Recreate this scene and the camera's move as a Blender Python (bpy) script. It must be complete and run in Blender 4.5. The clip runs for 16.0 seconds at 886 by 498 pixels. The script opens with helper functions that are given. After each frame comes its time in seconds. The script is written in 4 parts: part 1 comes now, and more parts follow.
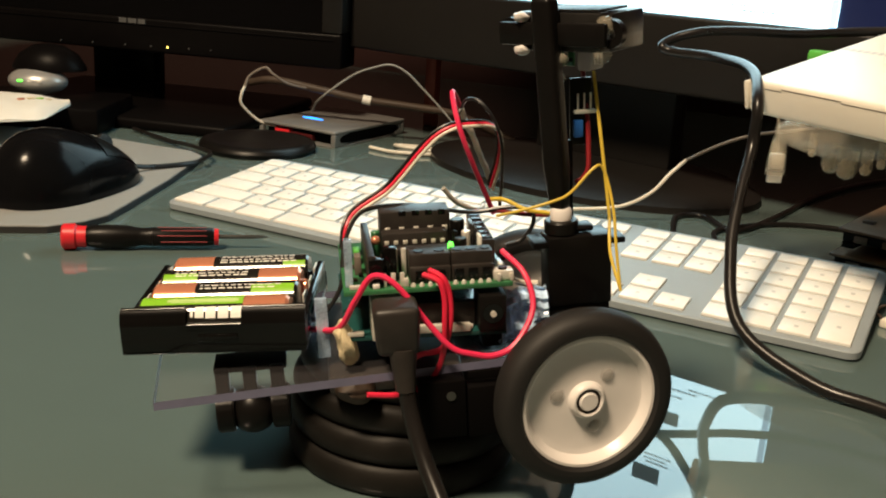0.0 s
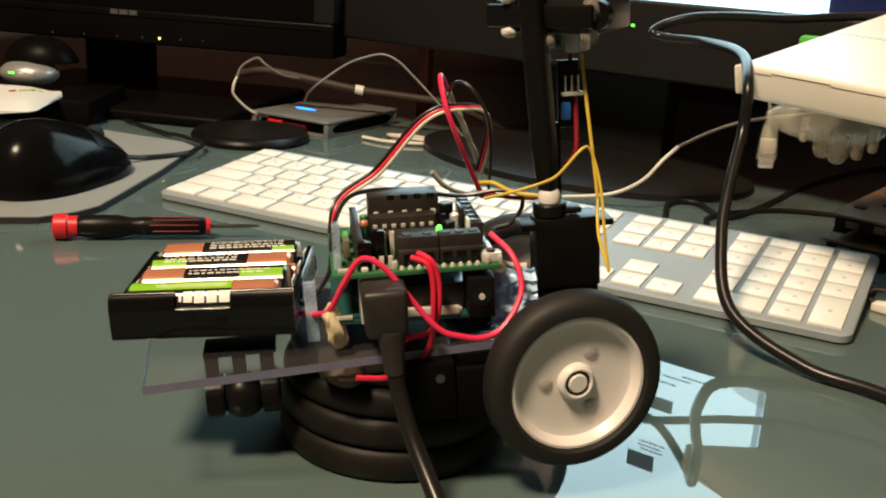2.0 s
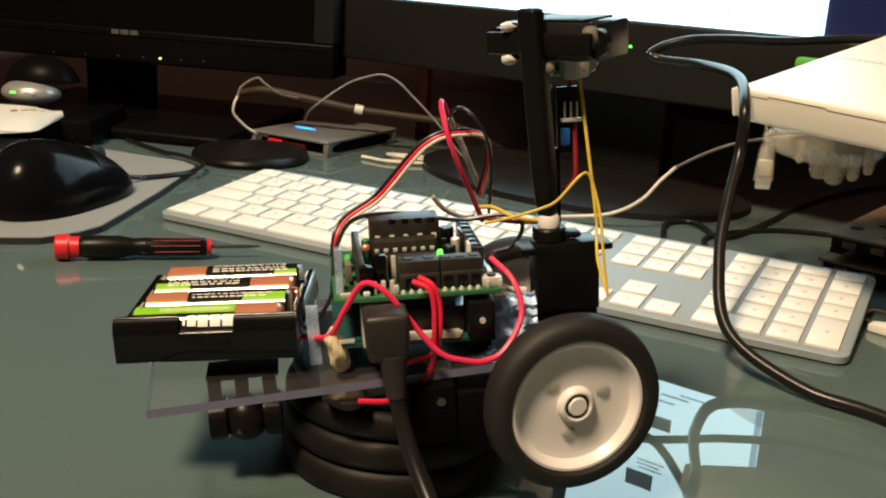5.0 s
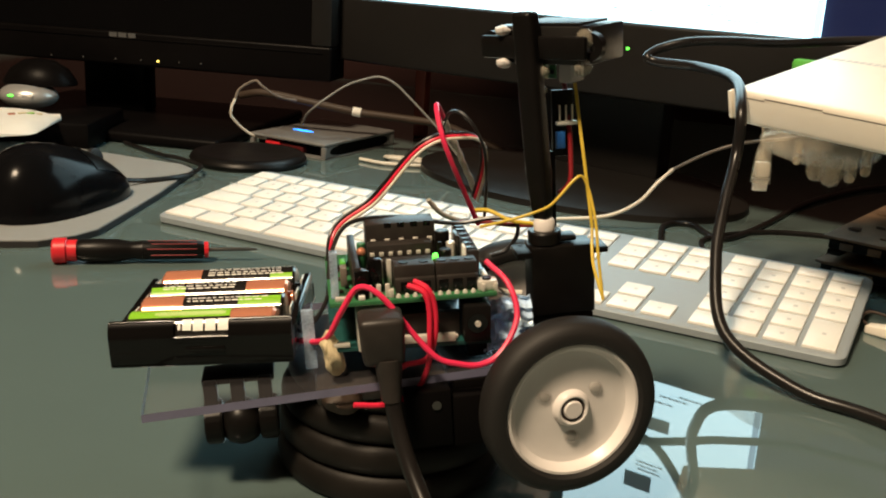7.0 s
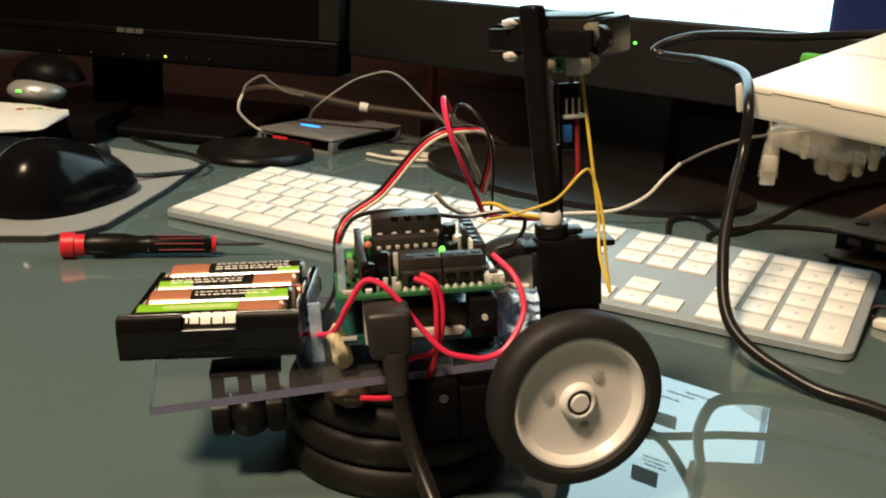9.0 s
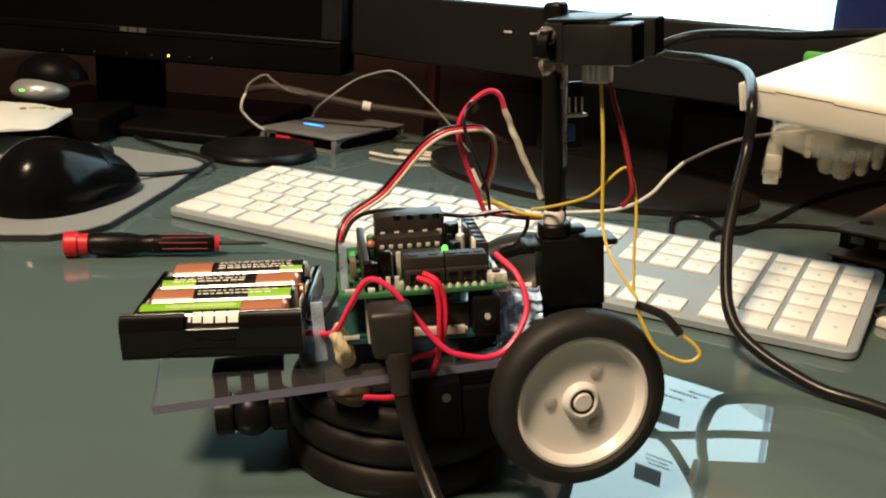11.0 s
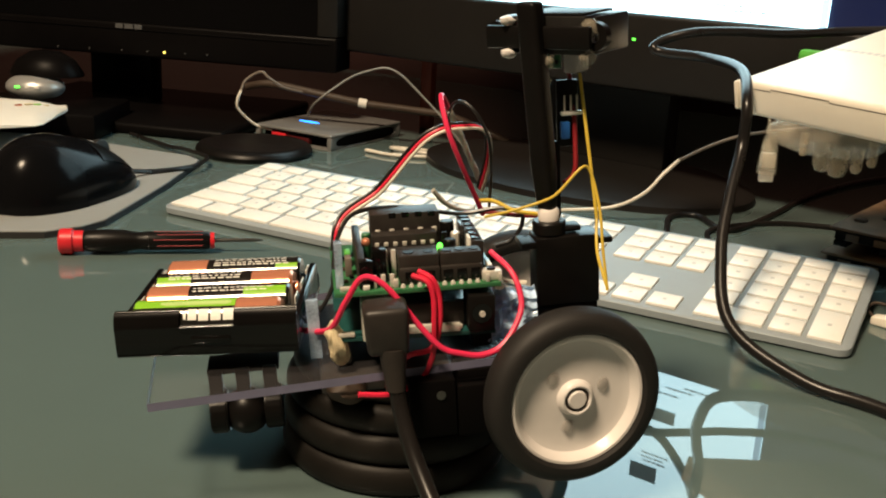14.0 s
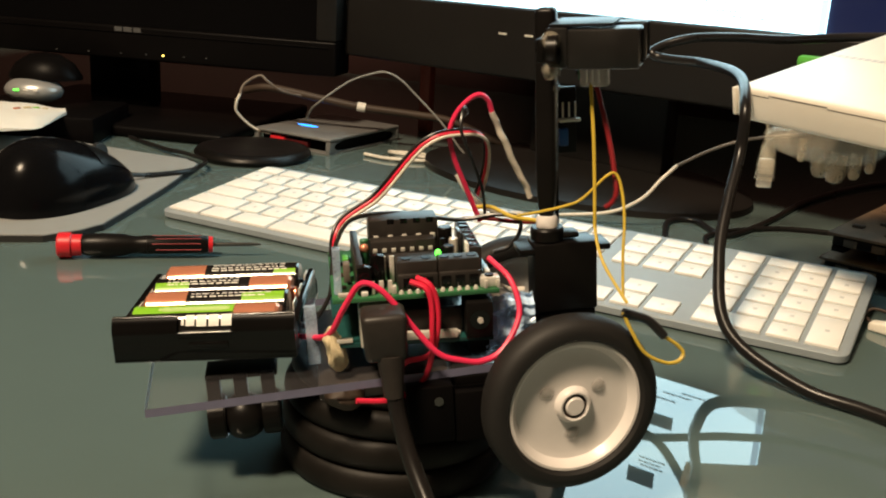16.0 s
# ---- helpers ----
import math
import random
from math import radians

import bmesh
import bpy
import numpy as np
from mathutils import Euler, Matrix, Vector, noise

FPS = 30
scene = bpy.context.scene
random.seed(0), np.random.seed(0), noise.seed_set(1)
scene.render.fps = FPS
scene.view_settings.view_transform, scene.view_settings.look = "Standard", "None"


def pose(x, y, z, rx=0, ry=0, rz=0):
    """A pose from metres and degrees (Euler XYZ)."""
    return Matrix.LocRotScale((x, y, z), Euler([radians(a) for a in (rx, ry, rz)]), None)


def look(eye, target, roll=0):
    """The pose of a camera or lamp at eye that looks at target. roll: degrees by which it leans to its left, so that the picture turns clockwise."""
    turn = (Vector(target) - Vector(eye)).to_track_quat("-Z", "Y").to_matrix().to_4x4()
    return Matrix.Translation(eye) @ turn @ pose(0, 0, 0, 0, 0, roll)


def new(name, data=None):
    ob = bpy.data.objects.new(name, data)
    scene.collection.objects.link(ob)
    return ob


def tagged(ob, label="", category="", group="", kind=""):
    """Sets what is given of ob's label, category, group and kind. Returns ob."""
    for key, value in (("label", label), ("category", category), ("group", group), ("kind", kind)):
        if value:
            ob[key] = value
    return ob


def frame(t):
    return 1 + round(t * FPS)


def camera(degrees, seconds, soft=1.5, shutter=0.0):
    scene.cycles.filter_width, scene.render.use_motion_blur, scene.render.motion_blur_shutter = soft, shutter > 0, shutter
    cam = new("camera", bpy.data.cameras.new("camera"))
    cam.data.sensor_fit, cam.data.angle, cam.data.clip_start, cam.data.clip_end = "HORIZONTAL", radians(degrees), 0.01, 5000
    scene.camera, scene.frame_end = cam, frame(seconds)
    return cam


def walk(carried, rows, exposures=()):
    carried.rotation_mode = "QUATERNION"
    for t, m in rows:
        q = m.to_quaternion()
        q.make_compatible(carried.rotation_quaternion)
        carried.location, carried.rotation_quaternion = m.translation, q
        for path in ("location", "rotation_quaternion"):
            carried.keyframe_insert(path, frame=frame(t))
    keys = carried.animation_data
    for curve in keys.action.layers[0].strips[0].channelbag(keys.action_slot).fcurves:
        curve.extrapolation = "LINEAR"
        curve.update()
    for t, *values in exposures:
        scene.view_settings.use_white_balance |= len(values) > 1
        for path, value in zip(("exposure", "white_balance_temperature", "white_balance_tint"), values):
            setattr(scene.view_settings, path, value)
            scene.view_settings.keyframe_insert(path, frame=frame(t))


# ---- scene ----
rows_cam = [
    (0, 0.4632, -0.5028, 0.1820, 73.222, -3.466, 28.302),
    (0.5, 0.4642, -0.5034, 0.1820, 73.400, -3.359, 28.211),
    (1, 0.4648, -0.5033, 0.1811, 73.290, -3.362, 28.073),
    (1.5, 0.4658, -0.5035, 0.1803, 73.238, -3.299, 27.951),
    (2, 0.4663, -0.5023, 0.1790, 72.851, -3.115, 28.010),
    (2.5, 0.4652, -0.5035, 0.1816, 73.229, -3.237, 28.093),
    (3, 0.4655, -0.5048, 0.1831, 73.600, -3.223, 28.123),
    (3.5, 0.4649, -0.5055, 0.1831, 73.686, -3.276, 28.109),
    (4, 0.4663, -0.5055, 0.1824, 73.682, -3.189, 27.943),
    (6.5, 0.4668, -0.5050, 0.1837, 73.817, -3.136, 27.855),
    (7, 0.4677, -0.5046, 0.1836, 73.817, -3.051, 27.842),
    (7.5, 0.4680, -0.5048, 0.1832, 73.712, -2.917, 27.968),
    (8, 0.4682, -0.5047, 0.1825, 73.598, -2.965, 28.006),
    (8.5, 0.4681, -0.5046, 0.1826, 73.577, -2.914, 28.157),
    (9, 0.4681, -0.5050, 0.1829, 73.566, -2.926, 28.229),
    (11.5, 0.4682, -0.5045, 0.1829, 73.487, -2.837, 28.405),
    (12, 0.4683, -0.5041, 0.1834, 73.481, -2.840, 28.390),
    (12.5, 0.4683, -0.5037, 0.1841, 73.455, -2.783, 28.447),
    (13, 0.4688, -0.5042, 0.1835, 73.385, -2.775, 28.333),
    (13.5, 0.4687, -0.5045, 0.1839, 73.543, -2.832, 28.289),
    (14, 0.4686, -0.5048, 0.1832, 73.342, -2.976, 28.205),
    (14.5, 0.4687, -0.5044, 0.1831, 73.245, -3.028, 28.250),
    (15, 0.4684, -0.5048, 0.1829, 73.189, -3.000, 28.182),
    (15.5, 0.4684, -0.5046, 0.1834, 73.278, -3.159, 28.239),
    (16, 0.4686, -0.5048, 0.1845, 73.494, -3.148, 28.161),
]
cam = camera(47.0, 16.0, soft=2.0, shutter=0.4)
walk(cam, [(t, pose(x, y, z, rx, ry, rz)) for t, x, y, z, rx, ry, rz in rows_cam], exposures=[(0.0, 0.0), (16.0, 0.0)])

# ---- light ----
world = bpy.data.worlds.new("room_air")
world.use_nodes = True
scene.world = world
world.node_tree.nodes["Background"].inputs[0].default_value = (0.9, 0.75, 0.6, 1)
world.node_tree.nodes["Background"].inputs[1].default_value = 0.006


def area_lamp(name, eye, target, size, watts, colour):
    data = bpy.data.lights.new(name, "AREA")
    data.shape, data.size, data.energy, data.color = "DISK", size, watts, colour
    ob = new(name, data)
    ob.matrix_world = look(eye, target)
    return ob


lamp = area_lamp("ceiling_lamp_light", (0.06, -1.30, 1.95), (0.25, -0.1, 0.0), 0.40, 82, (1.0, 0.772, 0.525))


# ---- mesh helpers ----
MM = 0.001


def part(name, bm, material, parent=None, label="", smooth=True):
    """One mesh object out of a bmesh drawn in millimetres."""
    bmesh.ops.scale(bm, vec=(MM, MM, MM), verts=bm.verts)
    me = bpy.data.meshes.new(name)
    bm.to_mesh(me)
    bm.free()
    if smooth:
        for p in me.polygons:
            p.use_smooth = not p.select
        me.set_sharp_from_angle(angle=radians(38))
    for m in material if isinstance(material, (list, tuple)) else (material,):
        me.materials.append(m)
    ob = new(name, me)
    if parent is not None:
        ob.parent = parent
    if label:
        ob["label"] = label
    return ob


def put(ob, x, y, z, rx=0, ry=0, rz=0):
    """Place in millimetres and degrees, in the parent's space."""
    ob.matrix_basis = pose(x * MM, y * MM, z * MM, rx, ry, rz)
    return ob


def same(ob, name, x, y, z, parent, rz=0):
    """Another object on the same mesh."""
    o = new(name, ob.data)
    o.parent = parent
    o.matrix_basis = pose(x * MM, y * MM, z * MM, 0, 0, rz)
    return o


def box(bm, x0, x1, y0, y1, z0, z1, bevel=0.0, seg=2, m=None, mat=0):
    r = bmesh.ops.create_cube(bm, size=1)
    vs = r["verts"]
    bmesh.ops.scale(bm, vec=(x1 - x0, y1 - y0, z1 - z0), verts=vs)
    bmesh.ops.translate(bm, vec=((x0 + x1) / 2, (y0 + y1) / 2, (z0 + z1) / 2), verts=vs)
    if bevel:
        es = list({e for v in vs for e in v.link_edges})
        out = bmesh.ops.bevel(bm, geom=es, offset=bevel, segments=seg, profile=0.5, affect="EDGES")
        vs = list({v for f in out["faces"] for v in f.verts} | {v for v in vs if v.is_valid})
        rounded = set(out["faces"])
        for f in {f for v in vs for f in v.link_faces} - rounded:
            f.select = True  # flat faces stay flat
    if m is not None:
        bmesh.ops.transform(bm, matrix=m, verts=vs)
    if mat:
        for f in {f for v in vs for f in v.link_faces}:
            f.material_index = mat
    return vs


def box_part(name, dims, material, parent=None, label="", bevel=0.4, seg=2):
    bm = bmesh.new()
    box(bm, *dims, bevel=bevel, seg=seg)
    return part(name, bm, material, parent, label)


def cyl(bm, a, b, r, r2=None, seg=20):
    a, b = Vector(a), Vector(b)
    d = b - a
    m = Matrix.Translation((a + b) / 2) @ d.to_track_quat("Z", "Y").to_matrix().to_4x4()
    return bmesh.ops.create_cone(bm, cap_ends=True, segments=seg, radius1=r, radius2=r if r2 is None else r2, depth=d.length, matrix=m)["verts"]


def lathe(bm, profile, seg=48, m=None, closed=False):
    """Turn (radius, height) pairs round z."""
    rings = []
    for r, z in profile:
        rings.append([bm.verts.new((r * math.cos(2 * math.pi * i / seg), r * math.sin(2 * math.pi * i / seg), z)) for i in range(seg)] if r > 1e-6 else [bm.verts.new((0, 0, z))])
    pairs = list(zip(rings, rings[1:])) + ([(rings[-1], rings[0])] if closed else [])
    for a, b in pairs:
        for i in range(seg):
            j = (i + 1) % seg
            if len(a) == 1 and len(b) == 1:
                continue
            if len(a) == 1:
                bm.faces.new((a[0], b[i], b[j]))
            elif len(b) == 1:
                bm.faces.new((a[i], b[0], a[j]))
            else:
                bm.faces.new((a[i], b[i], b[j], a[j]))
    bmesh.ops.recalc_face_normals(bm, faces=bm.faces)
    if m is not None:
        bmesh.ops.transform(bm, matrix=m, verts=bm.verts)


def smooth_line(pts, steps=7):
    """Catmull-Rom through the points."""
    p = [Vector(q) for q in pts]
    p = [2 * p[0] - p[1]] + p + [2 * p[-1] - p[-2]]
    out = []
    for i in range(1, len(p) - 2):
        a, b, c, d = p[i - 1:i + 3]
        for k in range(steps):
            t = k / steps
            out.append(0.5 * (2 * b + (c - a) * t + (2 * a - 5 * b + 4 * c - d) * t * t + (3 * b - a - 3 * c + d) * t ** 3))
    out.append(p[-2])
    return out


def sweep(bm, pts, r, seg=8, steps=7, flat=1.0):
    """A round wire along a smooth line."""
    line = smooth_line(pts, steps)
    tang = [(line[min(i + 1, len(line) - 1)] - line[max(i - 1, 0)]).normalized() for i in range(len(line))]
    n = tang[0].orthogonal().normalized()
    rings = []
    for q, t in zip(line, tang):
        n = (n - t * n.dot(t)).normalized()
        b = t.cross(n)
        rings.append([bm.verts.new(q + r * (n * math.cos(2 * math.pi * i / seg) + b * math.sin(2 * math.pi * i / seg) * flat)) for i in range(seg)])
    for a, b in zip(rings, rings[1:]):
        for i in range(seg):
            bm.faces.new((a[i], a[(i + 1) % seg], b[(i + 1) % seg], b[i]))
    bm.faces.new(rings[0][::-1])
    bm.faces.new(rings[-1])


def wire(name, pts, r, material, parent=None, label="", seg=8):
    bm = bmesh.new()
    sweep(bm, pts, r, seg)
    return part(name, bm, material, parent, label)


def empty(name, x, y, z, rz=0):
    ob = new(name)
    ob.empty_display_size = 0.02
    return put(ob, x, y, z, 0, 0, rz)


# ---- materials ----
def material(name, colour, rough=0.5, metal=0.0, vary=0.12, scale=60.0, bump=0.0, bump_scale=400.0, coat=0.0, emit=None, power=0.0, trans=0.0, ior=1.45, spread=0.08, alpha=1.0):
    """Principled surface with mottling at two scales, uneven gloss and fine relief."""
    m = bpy.data.materials.new(name)
    m.use_nodes = True
    nt = m.node_tree
    b = nt.nodes["Principled BSDF"]
    b.inputs["Metallic"].default_value = metal
    b.inputs["IOR"].default_value = ior
    b.inputs["Coat Weight"].default_value = coat
    b.inputs["Transmission Weight"].default_value = trans
    b.inputs["Alpha"].default_value = alpha
    co = nt.nodes.new("ShaderNodeTexCoord")
    big = nt.nodes.new("ShaderNodeTexNoise")
    big.inputs["Scale"].default_value = scale
    big.inputs["Detail"].default_value = 6
    nt.links.new(co.outputs["Object"], big.inputs["Vector"])
    fine = nt.nodes.new("ShaderNodeTexNoise")
    fine.inputs["Scale"].default_value = scale * 9
    nt.links.new(co.outputs["Object"], fine.inputs["Vector"])
    add = nt.nodes.new("ShaderNodeMath")
    add.operation = "MULTIPLY_ADD"
    add.inputs[1].default_value = 0.35
    nt.links.new(fine.outputs["Fac"], add.inputs[0])
    nt.links.new(big.outputs["Fac"], add.inputs[2])
    ramp = nt.nodes.new("ShaderNodeMapRange")
    ramp.inputs["From Min"].default_value, ramp.inputs["From Max"].default_value = 0.35, 1.0
    ramp.inputs["To Min"].default_value, ramp.inputs["To Max"].default_value = 1 - vary, 1 + vary
    nt.links.new(add.outputs[0], ramp.inputs["Value"])
    mul = nt.nodes.new("ShaderNodeMix")
    mul.data_type, mul.blend_type = "RGBA", "MULTIPLY"
    mul.inputs["Factor"].default_value = 1
    mul.inputs["A"].default_value = (*colour, 1)
    nt.links.new(ramp.outputs["Result"], mul.inputs["B"])
    nt.links.new(mul.outputs["Result"], b.inputs["Base Color"])
    gloss = nt.nodes.new("ShaderNodeMapRange")
    gloss.inputs["To Min"].default_value, gloss.inputs["To Max"].default_value = max(0.0, rough - spread), min(1.0, rough + spread)
    nt.links.new(big.outputs["Fac"], gloss.inputs["Value"])
    nt.links.new(gloss.outputs["Result"], b.inputs["Roughness"])
    if bump:
        grain = nt.nodes.new("ShaderNodeTexNoise")
        grain.inputs["Scale"].default_value = bump_scale
        nt.links.new(co.outputs["Object"], grain.inputs["Vector"])
        bp = nt.nodes.new("ShaderNodeBump")
        bp.inputs["Strength"].default_value = bump
        bp.inputs["Distance"].default_value = 0.0005
        nt.links.new(grain.outputs["Fac"], bp.inputs["Height"])
        nt.links.new(bp.outputs["Normal"], b.inputs["Normal"])
    if emit:
        b.inputs["Emission Color"].default_value = (*emit, 1)
        b.inputs["Emission Strength"].default_value = power
    return m


M_GLASS_TOP = material("painted_glass", (0.092, 0.131, 0.127), 0.010, spread=0.006, vary=0.06, scale=3, ior=1.72)
M_WALL = material("dark_wall", (0.024, 0.0052, 0.004), 0.8, scale=4, bump=0.3, bump_scale=60)
M_CEIL = material("ceiling_paint", (0.11, 0.10, 0.09), 0.9, scale=3)
M_FLOOR = material("carpet", (0.12, 0.10, 0.09), 0.95, scale=40, bump=0.5)
M_KEY = material("white_key_plastic", (0.80, 0.78, 0.73), 0.38, vary=0.05, scale=40, bump=0.06)
M_ALU = material("anodised_aluminium", (0.30, 0.34, 0.365), 0.5, metal=0.15, vary=0.05, scale=30, bump=0.08, bump_scale=2500)
M_LEGEND = material("grey_print", (0.55, 0.54, 0.52), 0.6, vary=0.05)
# Darker copy of M_BEZEL_MATT: weaker light at the back put into the colour.
M_BEZEL = material("dim_black_plastic", (0.0035, 0.003, 0.003), 0.36, vary=0.3, scale=8, bump=0.08, bump_scale=800, ior=1.13)
M_BEZEL_MATT = material("black_matt_plastic", (0.0115, 0.0105, 0.0098), 0.4, vary=0.2, scale=12, bump=0.15, bump_scale=1500, ior=1.28)
M_PANEL = material("dark_screen_panel", (0.003, 0.0028, 0.003), 0.3, vary=0.2, scale=4, ior=1.12)
M_WINDOW = material("lit_white_window", (0.8, 0.8, 0.8), 0.4, emit=(0.50, 0.87, 1.0), power=4.1, vary=0.02)
M_DESKTOP = material("lit_blue_desktop", (0.006, 0.009, 0.03), 0.4, emit=(0.003, 0.012, 0.075), power=0.4)
M_SCREEN_GREY = material("lit_grey_panel", (0.05, 0.06, 0.07), 0.4, emit=(0.10, 0.14, 0.15), power=1.0)
M_TEXT = material("lit_grey_text", (0.2, 0.2, 0.2), 0.4, emit=(0.8, 1.0, 1.05), power=0.35)
M_SCROLL = material("lit_scroll_bar", (0.2, 0.25, 0.3), 0.4, emit=(0.30, 0.55, 0.75), power=2.4)
M_RUBBER = material("black_rubber", (0.0105, 0.0092, 0.0085), 0.62, vary=0.25, scale=50, bump=0.25, bump_scale=900)
M_STAND = material("black_moulded_rubber", (0.0085, 0.007, 0.0056), 0.52, vary=0.35, scale=30, bump=0.15, bump_scale=700, ior=1.3)
M_RIM = material("white_rim_plastic", (0.74, 0.70, 0.67), 0.3, vary=0.06, scale=40)
M_PEG = material("clear_glue_dot", (0.40, 0.38, 0.35), 0.08, vary=0.3, scale=200, coat=0.8, alpha=0.6)
M_BLACK = material("black_plastic", (0.006, 0.0052, 0.0048), 0.34, vary=0.25, scale=60, bump=0.08, ior=1.27)
M_MOUSE = material("satin_black_mouse", (0.004, 0.004, 0.0045), 0.16, vary=0.2, scale=30, ior=1.18)
M_BLACK_GLOSS = material("glossy_black_plastic", (0.004, 0.0036, 0.0034), 0.15, vary=0.2, scale=30, ior=1.45)
# Lighter than M_BLACK all over: light on the sensor put into the colour.
M_HEAD = material("worn_lit_black_plastic", (0.014, 0.013, 0.012), 0.36, vary=0.3, scale=90, bump=0.1, ior=1.42)
M_ACRYLIC = material("clear_acrylic", (0.20, 0.19, 0.20), 0.06, vary=0.05, alpha=0.07, spread=0.04, ior=1.35)
M_STRIP = material("clear_acrylic_strip", (0.46, 0.58, 0.74), 0.12, vary=0.75, scale=160, alpha=0.5)
M_ACRYLIC_EDGE = material("acrylic_cut_edge", (0.165, 0.165, 0.25), 0.4, vary=0.12, scale=200)
M_CHIP = material("dark_moulded_epoxy", (0.022, 0.018, 0.0155), 0.45, vary=0.3, scale=150, bump=0.1)
M_PCB = material("green_circuit_board", (0.035, 0.15, 0.06), 0.35, vary=0.35, scale=300, coat=0.3)
M_PCB_BLUE = material("teal_circuit_board", (0.012, 0.062, 0.058), 0.35, vary=0.35, scale=300, coat=0.3)
M_TIN = material("tinned_metal", (0.78, 0.74, 0.66), 0.3, metal=0.35, vary=0.15, scale=200)
M_COPPER = material("copper_battery_foil", (0.80, 0.32, 0.19), 0.17, metal=0.55, vary=0.06, scale=40)
M_CELL_BLACK = material("black_battery_wrap", (0.012, 0.011, 0.010), 0.15, vary=0.1, coat=0.5)
M_CELL_GREEN = material("green_battery_label", (0.22, 0.50, 0.03), 0.3, vary=0.08, coat=0.3)
M_PRINT = material("white_print", (0.80, 0.79, 0.74), 0.5, vary=0.05)
M_RED_WIRE = material("red_wire", (0.70, 0.022, 0.06), 0.35, vary=0.1, scale=80)
M_PINK_WIRE = material("bright_red_wire", (0.78, 0.03, 0.10), 0.35, vary=0.1, scale=80)
M_DARK_RED = material("dark_red_wire", (0.22, 0.010, 0.014), 0.4, vary=0.1)
M_RED_BLACK = material("dark_red_grip", (0.07, 0.008, 0.009), 0.35, vary=0.2)
M_WHITE_WIRE = material("white_wire", (0.66, 0.61, 0.52), 0.45, vary=0.15, scale=120)
M_YELLOW = material("yellow_wire", (0.62, 0.44, 0.05), 0.4, vary=0.12)
M_BLACK_WIRE = material("black_wire", (0.014, 0.013, 0.013), 0.32, vary=0.2)
M_CORD = material("thick_black_cord", (0.011, 0.0095, 0.009), 0.3, ior=1.4, vary=0.2, scale=60)
M_GREEN_LED = material("green_led", (0.1, 0.8, 0.1), 0.3, emit=(0.12, 1.0, 0.06), power=3.0)
M_BLUE_LED = material("blue_led", (0.05, 0.2, 0.9), 0.3, emit=(0.01, 0.25, 1.0), power=4.0)
M_AMBER_LED = material("amber_led", (0.8, 0.6, 0.1), 0.3, emit=(1.0, 0.72, 0.12), power=4.0)
M_HUB = material("dark_silver_plastic", (0.24, 0.24, 0.235), 0.34, metal=0.4, vary=0.15, scale=40, bump=0.05)
M_GREY_WIRE = material("grey_wire", (0.20, 0.195, 0.18), 0.5, vary=0.2, scale=90)
M_SILVER = material("silver_plastic", (0.40, 0.40, 0.39), 0.32, metal=0.5, vary=0.08)
M_BADGE = material("dull_grey_print", (0.07, 0.07, 0.07), 0.5)
M_RED_PLASTIC = material("red_plastic", (0.60, 0.02, 0.03), 0.35, vary=0.1)
M_STEEL = material("dark_steel", (0.16, 0.15, 0.14), 0.3, metal=0.9, vary=0.1)
M_PAD = material("grey_mouse_pad", (0.235, 0.24, 0.232), 0.7, vary=0.06, bump=0.2, bump_scale=2000)
M_PAD_EDGE = material("black_foam_edge", (0.02, 0.02, 0.02), 0.8)
M_WHITE_CASE = material("off_white_plastic", (0.78, 0.73, 0.63), 0.42, vary=0.04, scale=10, bump=0.04)
M_CLEAR = material("clear_packaging", (0.62, 0.56, 0.44), 0.08, vary=0.5, scale=45, alpha=0.26)
M_LOBE = material("milky_plastic", (0.52, 0.44, 0.32), 0.1, vary=0.5, scale=90, alpha=0.45)
M_DRIVE = material("brown_drive_board", (0.17, 0.11, 0.068), 0.5, vary=0.4, scale=60, bump=0.1)
M_GREY_BROWN = material("grey_brown_plastic", (0.16, 0.13, 0.105), 0.5, vary=0.2, scale=90)
M_PALE_GREEN = material("pale_green_label", (0.45, 0.62, 0.22), 0.3, vary=0.06)
M_FILM = material("bluish_clear_film", (0.56, 0.76, 1.0), 0.12, vary=0.5, scale=150, alpha=0.85, coat=0.6)
M_GLUE = material("hot_glue", (0.62, 0.52, 0.33), 0.3, vary=0.3, scale=150)
M_GREEN_FELT = material("green_plastic", (0.10, 0.42, 0.06), 0.4)
M_RED_POST = material("red_brown_wood", (0.22, 0.045, 0.025), 0.5, vary=0.2, scale=30)
M_PAPER = material("white_paper", (0.72, 0.70, 0.64), 0.6, vary=0.05)
M_BROWN = material("brown_strap", (0.040, 0.025, 0.016), 0.6, vary=0.2)
M_BLUE = material("blue_plastic", (0.02, 0.12, 0.42), 0.35)


# ---- setting ----
def slab(name, x0, x1, y0, y1, z0, z1, mat, label, category, bevel=0):
    ob = box_part(name, (x0, x1, y0, y1, z0, z1), mat, None, bevel=bevel)
    return tagged(ob, label, category, kind="structure")


